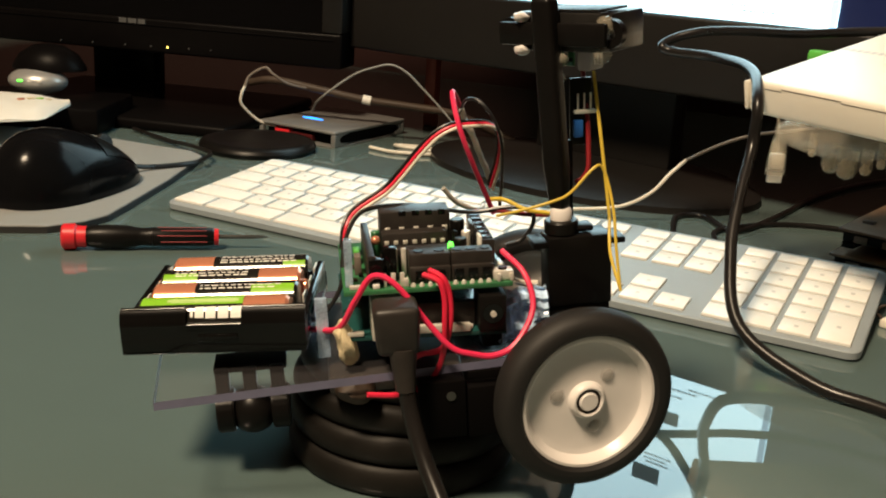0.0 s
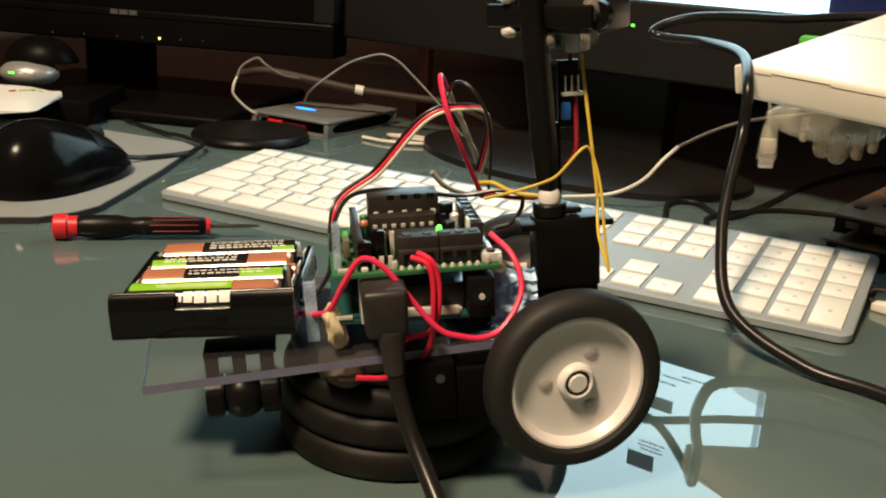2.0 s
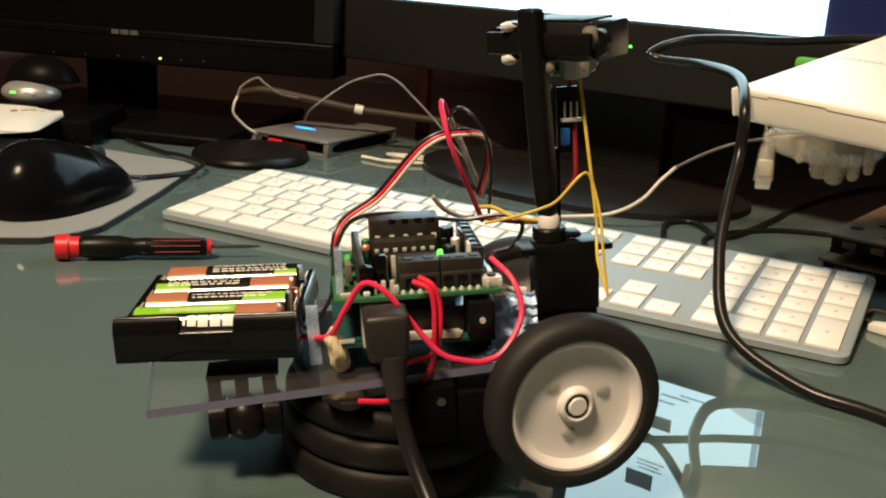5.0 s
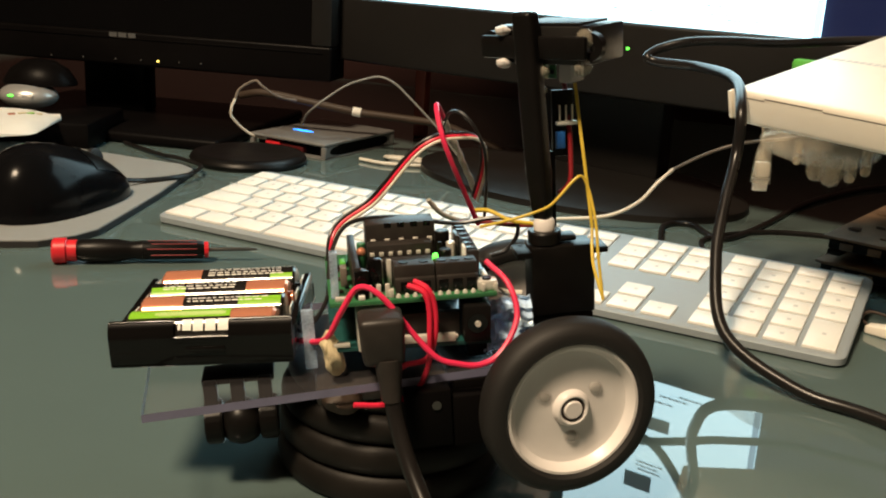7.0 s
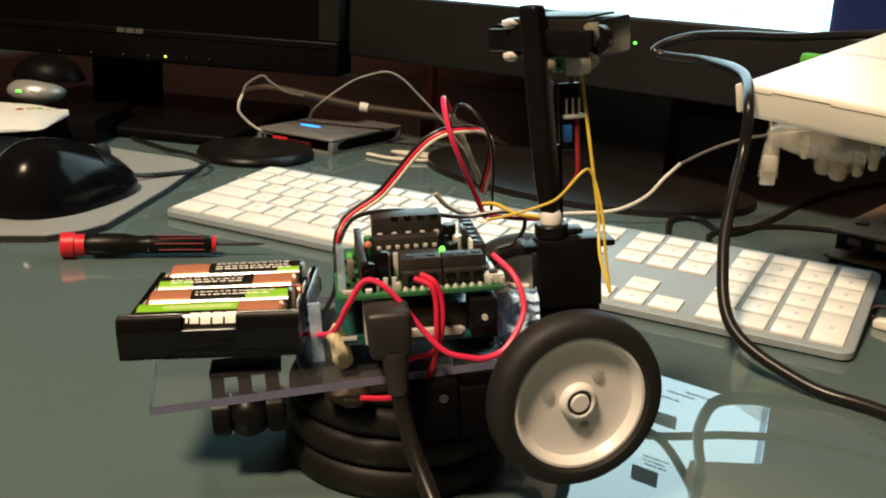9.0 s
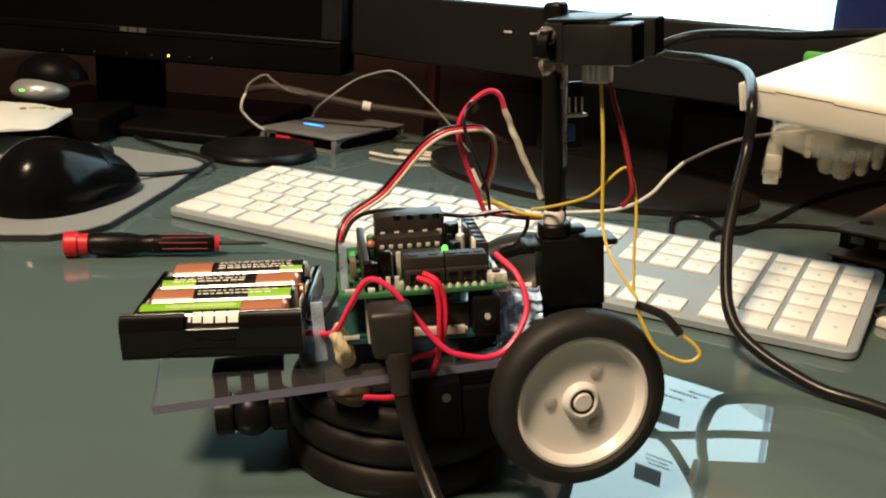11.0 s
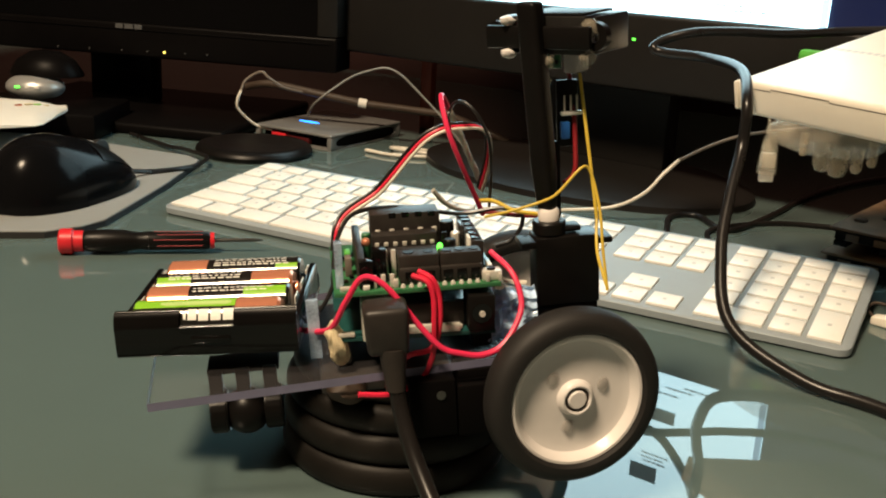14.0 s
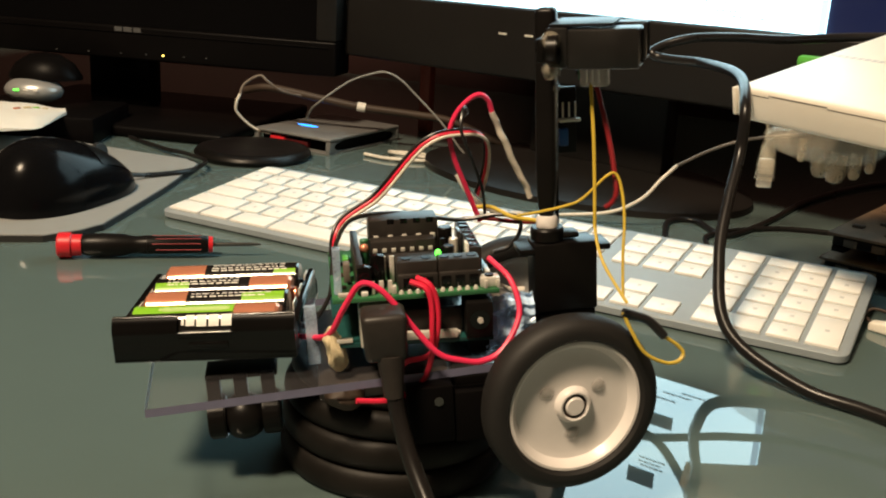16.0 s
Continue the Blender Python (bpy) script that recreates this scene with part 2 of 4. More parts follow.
desk = slab("desk_top", -1000, 1000, -560, 760, -12, 0, M_GLASS_TOP, "dark green-grey glossy glass desk top", "desk", 0)
for x in (-940, 940):
    for y in (-500, 700):
        leg = box_part("desk_leg", (-30, 30, -30, 30, -738, 0), M_BEZEL_MATT, desk, bevel=2)
        put(leg, x, y, -12)
slab("floor", -2200, 2200, -2600, 1000, -770, -750, M_FLOOR, "dark carpeted floor of the room", "floor")
# Unseen: ceiling and M_CEIL walls, added around the desk, toned dark to cut fill.
slab("ceiling", -2200, 2200, -2600, 1000, 2100, 2120, M_CEIL, "plain dim ceiling added out of view", "ceiling")
slab("wall_north", -2200, 2200, 780, 830, -750, 2100, M_WALL, "dark red-brown wall behind the desk", "wall")
slab("wall_south", -2200, 2200, -2600, -2550, -750, 2100, M_CEIL, "plain dim room wall added out of view", "wall")
slab("wall_west", -2200, -2150, -2550, 780, -750, 2100, M_CEIL, "plain dim room wall added out of view", "wall")
slab("wall_east", 2150, 2200, -2550, 780, -750, 2100, M_CEIL, "plain dim room wall added out of view", "wall")


# ---- keyboard ----
def key_mesh(w, d):
    bm = bmesh.new()
    h = 2.0
    box(bm, 0, w, 0, d, -h, 0, bevel=0.45, seg=2)
    for v in bm.verts:
        if v.co.z < -h + 0.8:
            v.co.x += (w / 2 - v.co.x) * -0.02
    return bm


def keyboard():
    g, u = 6.5, 19.05
    kb = empty("keyboard", 0, 0, 0)
    tagged(kb, "white-keyed aluminium computer keyboard with number pad on the desk", "keyboard")
    frame_ob = bmesh.new()
    x0, x1, y0, y1, r = -3.5, 434.5, -5.5, 113.5, 7.0
    ring = []
    for cx, cy, a0 in ((x1 - r, y0 + r, -90), (x1 - r, y1 - r, 0), (x0 + r, y1 - r, 90), (x0 + r, y0 + r, 180)):
        ring += [(cx + r * math.cos(radians(a0 + 15 * i)), cy + r * math.sin(radians(a0 + 15 * i))) for i in range(7)]
    cap = []
    for z, inset in ((-6.3, 0.8), (-5.7, 0.0), (-2.2, 0.0), (-1.6, 0.7)):
        cx, cy = (x0 + x1) / 2, (y0 + y1) / 2
        kx, ky = 1 - 2 * inset / (x1 - x0), 1 - 2 * inset / (y1 - y0)
        cap.append([frame_ob.verts.new((cx + (x - cx) * kx, cy + (y - cy) * ky, z)) for x, y in ring])
    for lo, hi in zip(cap, cap[1:]):
        for i in range(len(ring)):
            j = (i + 1) % len(ring)
            frame_ob.faces.new((lo[i], lo[j], hi[j], hi[i]))
    for f in (frame_ob.faces.new(cap[0][::-1]), frame_ob.faces.new(cap[-1])):
        f.select = True
    tilt = Matrix.Translation((0, 0, 7.5)) @ Euler((radians(5.5), 0, 0)).to_matrix().to_4x4()
    bmesh.ops.transform(frame_ob, matrix=tilt, verts=frame_ob.verts)
    part("body", frame_ob, M_ALU, kb, "brushed aluminium tray")
    foot = bmesh.new()
    box(foot, 2, 427, 96, 111, -14, -6.4, bevel=2, seg=3)
    bmesh.ops.transform(foot, matrix=tilt, verts=foot.verts)
    for v in foot.verts:
        v.co.z = max(v.co.z, 0.0)
    part("rear_foot", foot, M_SILVER, kb)
    made = {}

    def key(x, y, w, d):
        w, d = round(w, 2), round(d, 2)
        at = tilt @ Matrix.Translation((x, y, 0))
        if (w, d) not in made:
            made[w, d] = part("key", key_mesh(w, d), M_KEY, kb)
            ob = made[w, d]
        else:
            ob = new("key", made[w, d].data)
            ob.parent = kb
        ob.matrix_basis = pose(*(at.translation * MM), 5.5, 0, 0)
        if w < 17 and d > 15:
            if "mark" not in made:
                bm = bmesh.new()
                box(bm, -1.1, 1.1, -1.4, 1.4, 0.0, 0.05)
                made["mark"] = part("key_print", bm, M_LEGEND, ob)
                mk = made["mark"]
            else:
                mk = new("key_print", made["mark"].data)
                mk.parent = ob
            mk.matrix_basis = pose(w / 2 * MM, d / 2 * MM, 0.00001)

    def row(x, k, widths, d=16.05):
        for w in widths:
            key(x, k * u, w * u - 3, d)
            x += w * u

    fh = 11.5
    row(0, 0, [1.4, 1.3, 1.63, 6.34, 1.63, 1.3, 1.4])
    row(0, 1, [2.25] + [1] * 10 + [2.75])
    row(0, 2, [1.75] + [1] * 11 + [2.25])
    row(0, 3, [1.5] + [1] * 12 + [1.5])
    row(0, 4, [1] * 13 + [2])
    row(0, 5, [15 / 14] * 14, fh)
    n = 15 * u + g
    row(n, 0, [1, 1, 1])
    row(n + u, 1, [1])
    row(n, 3, [1, 1, 1])
    row(n, 4, [1, 1, 1])
    row(n, 5, [1, 1, 1], fh)
    p = n + 3 * u + g
    row(p, 0, [2, 1])
    row(p, 1, [1, 1, 1])
    key(p + 3 * u, 0, 16.05, 16.05 + u)
    for k in (2, 3, 4):
        row(p, k, [1, 1, 1, 1])
    row(p, 5, [1, 1, 1, 1], fh)


keyboard()


# ---- monitors ----
def monitor_main():
    """The lit monitor: a black frame round a screen that shows a white window on a blue desktop."""
    m = empty("computer_monitor", 366.5, 243.7, 0, 171 - 180)
    tagged(m, "black monitor with a lit white window on its screen", "monitor")
    W0, W1, z0, z1, zt = -452, 150, 82, 140.3, 480
    bm = bmesh.new()
    box(bm, W0, W1, 0, 45, z0, z1, bevel=3, seg=3)
    part("lower_frame", bm, M_BEZEL_MATT, m)
    box_part("left_frame", (W0, W0 + 22, 0, 45, z1 + 0.2, zt), M_BEZEL_MATT, m, bevel=2)
    box_part("right_frame", (W1 - 22, W1, 0, 45, z1 + 0.2, zt), M_BEZEL_MATT, m, bevel=2)
    box_part("upper_frame", (W0, W1, 0, 45, zt + 0.2, zt + 24), M_BEZEL_MATT, m, bevel=2)
    box_part("back_shell", (W0 + 15, W1 - 15, 45.2, 85, z0 + 10, zt + 15), M_BEZEL, m, bevel=8)
    box_part("desktop", (W0 + 22.2, W1 - 22.2, 5, 9, z1 + 0.3, zt), M_DESKTOP, m, "dark blue desktop", bevel=0)
    win = box_part("window", (W0 + 24, -1, 3, 4.8, z1 + 0.3, zt - 20), M_WINDOW, m, "bright white program window", bevel=0)
    for x0, x1, z0, z1 in ((-6, -1.2, 141, 420), (-95, -73, 172, 183), (-107, -83, 226, 240), (-180, -150, 200, 212), (-230, -190, 165, 190)):
        dark = x1 - x0 > 10
        box_part("screen_panel", (x0, x1, 2.4, 2.9, z0, z1), M_SCREEN_GREY if dark else M_SCROLL, m, bevel=0)
    for row, (x0, x1, z) in enumerate(((-68, -44, 147.5), (-84, -60, 151), (-90, -72, 157), (-98, -74, 214), (-98, -78, 217.6), (-96, -76, 221), (-160, -120, 150), (-200, -150, 170), (-200, -160, 176))):
        bm = bmesh.new()
        x = x0
        random.seed(row)
        while x < x1:
            w = random.uniform(1.0, 4.0)
            box(bm, x, min(x1, x + w), 2.5, 2.9, z, z + 1.3)
            x += w + 0.8
        part("text_line", bm, M_TEXT, m)
    box_part("green_tab", (-14, 6, -9, -0.3, 118, 127), M_GREEN_FELT, m, "small green plastic tab", bevel=3)
    leds = [(-263, 118, M_TIN), (-237, 118.5, M_TIN), (-143, 121, M_GREEN_LED), (-122, 122, M_DARK_RED)]
    for x, z, mat in leds:
        bm = bmesh.new()
        box(bm, -4 if mat is M_TIN else -1.2, 4 if mat is M_TIN else 1.2, -0.8, 0.4, -0.9, 0.9, bevel=0.3)
        put(part("indicator", bm, mat, m), x, 0, z)
    neck = bmesh.new()
    box(neck, -260, -130, 50, 75, 12, z0 + 20, bevel=4)
    part("neck", neck, M_BEZEL_MATT, m)
    bm = bmesh.new()
    lathe(bm, [(0, 14), (60, 13.5), (120, 10), (135, 5), (136, 0), (0, 0)], 64)
    bmesh.ops.scale(bm, vec=(1.1, 0.72, 1), verts=bm.verts)
    put(part("foot", bm, M_BEZEL_MATT, m), -195, 30, 0)
    return m


def monitor_side():
    m = empty("computer_monitor", -232.6, 246.9, 0, 14.4)
    tagged(m, "unlit black monitor with a row of buttons, its screen dark", "monitor")
    X0, X1 = -420, 175
    part("lower_frame", (lambda b: (box(b, X0, X1, 0, 40, 63, 95, bevel=2.5, seg=3), b)[1])(bmesh.new()), M_BEZEL, m)
    box_part("ridge", (X0 + 5, X1 - 8, -0.9, 0.2, 88.5, 89.6), M_BEZEL, m, bevel=0.3)
    box_part("left_frame", (X0, X0 + 20, 0, 40, 95.2, 420), M_BEZEL_MATT, m, bevel=2)
    box_part("right_frame", (X1 - 20, X1, 0, 40, 95.2, 420), M_BEZEL_MATT, m, bevel=2)
    box_part("upper_frame", (X0, X1, 0, 40, 420.2, 440), M_BEZEL_MATT, m, bevel=2)
    box_part("screen", (X0 + 20.2, X1 - 20.2, 4, 12, 95.3, 420), M_PANEL, m, "dark unlit screen", bevel=0)
    box_part("back_shell", (X0 + 15, X1 - 15, 40.2, 80, 75, 430), M_BEZEL, m, bevel=6)
    for x in (-115, -80, -45, -18, 22, 0, 45):
        bm = bmesh.new()
        led = x == 0
        cyl(bm, (0, -0.9, 0), (0, 0.3, 0), 0.95 if led else 0.7, seg=12)
        put(part("power_light" if led else "button", bm, M_AMBER_LED if led else M_BADGE, m), x, 0, 69.6 + x * 0.02)
    for x, w in ((-47, 8), (-37, 9), (-27, 8)):
        bm = bmesh.new()
        box(bm, -w / 2, w / 2, -0.5, 0.2, -2.2, 2.2)
        put(part("badge", bm, M_BADGE, m), x, -0.2, 91.8)
    box_part("neck", (-110, -40, 45, 70, 10, 90), M_BEZEL, m, bevel=4)
    bm = bmesh.new()
    box(bm, -190, 92, -66, 150, 0, 11, bevel=4, seg=3)
    part("foot", bm, M_BEZEL, m)


monitor_main()
monitor_side()


# ---- ringed stand under the robot ----
def ring_stand():
    s = empty("ringed_stand", 294.8, -199.4, 0)
    tagged(s, "black round stand of stacked rings under the robot", "stand")
    z = 0.0
    for r, h in ((42.3, 11.8), (42.0, 11.2), (41.2, 10.4), (38.6, 7.6)):
        bm = bmesh.new()
        prof = [(0, 0), (r - 5.2, 0)]
        for i in range(13):
            a = radians(-76 + 152 * i / 12)
            prof.append((r - 4.6 + 4.6 * math.cos(a) ** 0.8, h * 0.5 + (h * 0.5 - 0.05) * math.sin(a) / math.sin(radians(76))))
        sunk = 5.5 if h < 8 else 0.05
        lathe(bm, prof + [(r - 5.2, h - 0.05), (r - 7, h - sunk), (0, h - sunk)], 72)
        put(part("ring", bm, M_STAND, s), 0, 0, z)
        z += h


ring_stand()


# ---- robot ----
robot = new("robot_car")
robot.matrix_basis = pose(0.2563, -0.2891, 0.0412, 0, -6, 36)
tagged(robot, "small two-wheeled robot of clear acrylic, circuit boards and wires", "robot")


def chassis():
    bm = bmesh.new()
    out = [(0, 0), (114, 8.6), (122, 10), (124, 84), (60, 88), (-6, 86)]
    lo = [bm.verts.new((x, y, -2.8)) for x, y in out]
    hi = [bm.verts.new((x, y, 0)) for x, y in out]
    bm.faces.new(lo[::-1])
    bm.faces.new(hi)
    for i in range(len(out)):
        j = (i + 1) % len(out)
        f = bm.faces.new((lo[i], lo[j], hi[j], hi[i]))
        f.material_index = 1
    part("chassis_plate", bm, (M_ACRYLIC, M_ACRYLIC_EDGE), robot, "clear acrylic chassis plate", smooth=False)
    box_part("gear_motor", (118, 148, 9, 26, -21, -2.9), M_BLACK, robot, bevel=1.5)
    box_part("gear_motor", (118, 148, 62, 80, -21, -2.9), M_BLACK, robot, bevel=1.5)
    # Filler added to hide the screen's glare on the stand's top.
    box_part("filler_block", (54, 98, 12, 84, -9.5, -2.9), M_CHIP, robot, "dark filler added for the black parts between plate and stand", bevel=1.5)
    bracket = box_part("motor_bracket", (82, 97.5, 0.6, 8, -23, -2.9), M_BEZEL, robot, "black bracket hanging under the plate", bevel=0.8)
    bm = bmesh.new()
    cyl(bm, (92.5, 0.2, -8), (92.5, 0.9, -8), 1.5, seg=16)
    part("screw", bm, M_STEEL, bracket)
    box_part("motor_bracket", (99, 117.5, 7, 24, -10, -2.9), M_BEZEL, robot, bevel=0.8)
    # Dark box added where the stand's near side lies in the robot's shade.
    box_part("shade_box", (97.6, 118, 1.4, 8.4, -24, -6), M_BEZEL, robot, bevel=0.8)
    bm = bmesh.new()
    bmesh.ops.create_icosphere(bm, subdivisions=4, radius=1)
    for v in bm.verts:
        k = 1 + 0.5 * noise.noise(v.co * 1.6 + Vector((3, 1, 0))) + 0.2 * noise.noise(v.co * 5)
        w = 3.4 - 0.9 * v.co.z
        v.co = Vector((v.co.x * w * k - v.co.z * 1.0, v.co.y * 3.6 * k, v.co.z * 8.2 + 8.0))
    put(part("glue_lump", bm, M_GLUE, robot, "yellowed lump of hot glue"), 60.6, 15, 0)
    box_part("standoff", (106, 113, 18, 25, 0.1, 7.4), M_BLACK, robot, bevel=1)
    box_part("standoff", (64, 71, 58, 66, 0.1, 9), M_BLACK, robot, bevel=1)
    bm = bmesh.new()
    bmesh.ops.create_icosphere(bm, subdivisions=3, radius=1)
    for v in bm.verts:
        k = 1 + 0.25 * noise.noise(v.co * 1.6)
        v.co = Vector((v.co.x * 7 * k, v.co.y * 6 * k, max(v.co.z * 4.5 * k, -5.0)))
    put(part("adhesive_lump", bm, M_BROWN, robot, "brown lump of adhesive below the plate"), 63, 12, -7.4)


chassis()


def caster():
    c = box_part("caster_bracket", (15.5, 40, 29.2, 42, -5.4, -3), M_BLACK, robot, bevel=0.5)
    for x in (18.5, 27.6, 36.8):
        box_part("caster_finger", (x - 2.3, x + 2.3, 25, 29.4, -17, -3.0), M_BLACK, c, bevel=0.6)
    for x0, x1 in ((15.5, 21.5), (34, 40)):
        bm = bmesh.new()
        cyl(bm, (x0, 30, -19), (x1, 30, -19), 7.8, seg=24)
        bmesh.ops.bevel(bm, geom=list(bm.edges), offset=0.6, segments=2, affect="EDGES")
        part("caster_cup", bm, M_BLACK, c)
    bm = bmesh.new()
    bmesh.ops.create_uvsphere(bm, u_segments=28, v_segments=18, radius=8.2)
    put(part("caster_ball", bm, M_BLACK, c, "shiny dark caster ball"), 27.6, 30, -19.6)


caster()


def wheel(y):
    """A rim disc that carries its tyre, hub and dots; it turns about its own y axis."""
    turn = Euler((radians(90), 0, 0)).to_matrix().to_4x4()
    bm = bmesh.new()
    lathe(bm, [(0, -2.7), (8, -2.7), (17.5, -3.5), (19.8, -2.9), (21.2, -0.8), (22.0, 0.1), (22.9, 0.1), (23.4, -0.5), (23.4, -10), (0, -10)], 64, turn)
    w = part("wheel", bm, M_RIM, robot, "white plastic wheel with a dished rim")
    put(w, 137.0, y, -13.2)
    bm = bmesh.new()
    lathe(bm, [(23.2, 0.3), (24.2, 1.2), (26.0, 1.3), (28.2, 0.6), (29.8, -1.2), (30.5, -4), (30.5, -7), (29.6, -9.4), (27, -10.8), (23.2, -10.4)], 72, turn, closed=True)
    part("tyre", bm, M_RUBBER, w, "smooth black rubber tyre")
    bm = bmesh.new()
    lathe(bm, [(0, -1.6), (2.8, -1.6), (3.25, -2.1), (3.25, -3.2), (4.35, -3.2), (4.35, -2.0), (4.9, -1.7), (5.5, -1.95), (6.0, -2.7), (6.7, -4.6), (0, -4.6)], 40, turn)
    put(part("hub", bm, M_RIM, w), 0, -1.5, 0)
    bm = bmesh.new()
    lathe(bm, [(3.3, -2.8), (4.3, -2.8)], 32, turn)
    put(part("hub_groove", bm, M_BROWN, w), 0, -1.5, 0)
    for i in range(3):
        a = radians(90 + 120 * i)
        bm = bmesh.new()
        lathe(bm, [(0, -3.45), (0.8, -3.5), (1.4, -3.65), (1.9, -3.95), (2.15, -4.35), (2.2, -4.9), (0, -4.9)], 24, turn)
        for v in bm.verts:
            v.co.z *= 1.2
        put(part("glue_dot", bm, M_PEG, w, "shiny translucent dot"), 10.4 * math.cos(a), -1.5, 10.4 * math.sin(a))
    return w


wheel_near = wheel(-3.6)
wheel_far = wheel(88.0)


def battery_pack():
    """Four cells side by side in an open black tray."""
    p = bmesh.new()
    box(p, 0, 60, 0, 60, 0, 1.6, bevel=0.5)
    tray = part("battery_tray", p, M_BLACK_GLOSS, robot, "black plastic tray holding four batteries")
    put(tray, -11.6, 23, 7.0, 0, 0.6, -8)
    def curl(x0, x1, top):
        """A stretch of the front wall that curls over the first cell."""
        bm = bmesh.new()
        line = [(0.35, 0.0), (0.0, 0.6), (0.0, 5.0)]
        for i in range(9):
            a = radians(-10 + (top + 10) * i / 8)
            line.append((8.6 - 8.4 * math.cos(a), 9 + 8.4 * math.sin(a)))
        a = radians(top)
        line += [(8.6 - 7.35 * math.cos(a), 9 + 7.35 * math.sin(a)), (1.35, 8.0), (1.35, 0.0)]
        ends = [[bm.verts.new((x, y, z)) for y, z in line] for x in (x0, x1)]
        n = len(line)
        for i in range(n):
            bm.faces.new((ends[0][i], ends[0][(i + 1) % n], ends[1][(i + 1) % n], ends[1][i]))
        for f in (bm.faces.new(ends[0][::-1]), bm.faces.new(ends[1])):
            f.select = True
        bmesh.ops.recalc_face_normals(bm, faces=bm.faces)
        wall = part("front_wall", bm, M_BLACK_GLOSS, tray)
        y, z = 8.6 - 7.9 * math.cos(a), 9 + 7.9 * math.sin(a)
        wire("lip", [(x0 + 0.3, y, z), ((x0 + x1) / 2, y, z), (x1 - 0.3, y, z)], 0.75, M_BLACK_GLOSS, wall, seg=12)

    curl(0, 21.5, 45)
    curl(21.5, 39.4, 4)
    curl(39.4, 60, 45)
    box_part("latch", (25, 38, -0.5, 0.2, 4.4, 6.6), M_BLACK_GLOSS, tray, bevel=0.25)
    box_part("rear_wall", (0, 60, 58.3, 60, 1.4, 7.4), M_BLACK_GLOSS, tray, bevel=0.7)
    for x0, x1 in ((0.02, 2.6), (57.4, 59.98)):
        e = bmesh.new()
        box(e, x0, x1, 1.4, 56, 1.4, 12.6, bevel=0.8)
        for v in e.verts:
            if v.co.y < 8 and v.co.z > 6:
                v.co.z -= (8 - v.co.y) * 0.35
        part("end_wall", e, M_BLACK_GLOSS, tray)
    for x in (3.1, 56.9):
        for k in range(4):
            bm = bmesh.new()
            box(bm, x - 0.3, x + 0.3, 5 + k * 14.5, 12 + k * 14.5, 3, 12, bevel=0.2)
            part("contact", bm, M_TIN, tray)
    box_part("foam_pad", (10, 42, 48, 74, 0.1, 6.6), M_BLACK, robot, bevel=0.5)
    box_part("clear_strip", (51.3, 55.4, 22, 24.2, 0.1, 21), M_STRIP, robot, "bluish clear acrylic strip", bevel=0.3)
    r = 7.15

    def patch(bm, y, x0, x1, a0, a1, lift, n=6):
        ring = []
        for i in range(n):
            a = radians(a0 + (a1 - a0) * i / (n - 1))
            ring.append([bm.verts.new((30 + q, y - (r + lift) * math.cos(a), 9 + (r + lift) * math.sin(a))) for q in (x0, x1)])
        for a, b in zip(ring, ring[1:]):
            bm.faces.new((a[0], a[1], b[1], b[0]))

    def marks(name, y, items, mat, lift, c, label=""):
        bm = bmesh.new()
        for q in items:
            patch(bm, y, *q, lift)
        part(name, bm, mat, c, label)

    for k in range(4):
        flip = k % 2 == 1
        y = 8.6 + 14.3 * k
        m = Matrix.Translation((30, y, 9)) @ Euler((0, radians(-90 if flip else 90), 0)).to_matrix().to_4x4()
        bm = bmesh.new()
        lathe(bm, [(0, -25), (r - 0.8, -25), (r, -24.2), (r, 9.5)], 40, m)
        c = part("battery", bm, M_CELL_BLACK, tray, "battery with copper end and green, black and white label")
        bm = bmesh.new()
        lathe(bm, [(r + 0.03, 9.5), (r + 0.03, 23.2), (r - 1, 24.2), (2.8, 24.2), (2.8, 25.6), (0, 25.6)], 40, m)
        part("copper_end", bm, M_COPPER, c)
        if k == 0:
            marks("green_band", y, [(-24, 9.4, 60, 112)], M_CELL_GREEN, 0.05, c)
            marks("pale_oval", y, [(-14, 7, 66, 84), (-15.5, 8, 69, 81)], M_PALE_GREEN, 0.09, c)
            big = [(-7.4, -6.5, 24, 44), (-5.9, -3.0, 22, 52), (-2.4, 0.9, 20, 52), (1.6, 5.0, 20, 52), (5.7, 9.4, 20, 52)]
            marks("lettering", y, big, M_PRINT, 0.07, c, "white block of print")
        else:
            g = {1: (9.5, 24, 45, 78), 2: (-24, -12, 40, 70), 3: (16, 24, 40, 62)}[k]
            marks("green_band", y, [g], M_CELL_GREEN, 0.05, c)
            x0 = {1: -8, 2: -20, 3: -7}[k]
            bars = []
            random.seed(20 + k)
            for a in ((62, 74) if k == 1 else (60, 70, 84, 95)):
                x = x0
                while x < x0 + 26:
                    w = random.uniform(0.8, 2.6)
                    if x + w < (9 if k == 2 else 24):
                        bars.append((x, x + w, a, a + 4.2))
                    x += w + random.uniform(0.4, 0.9)
            marks("lettering", y, bars, M_PRINT, 0.07, c, "rows of tiny white print")


battery_pack()


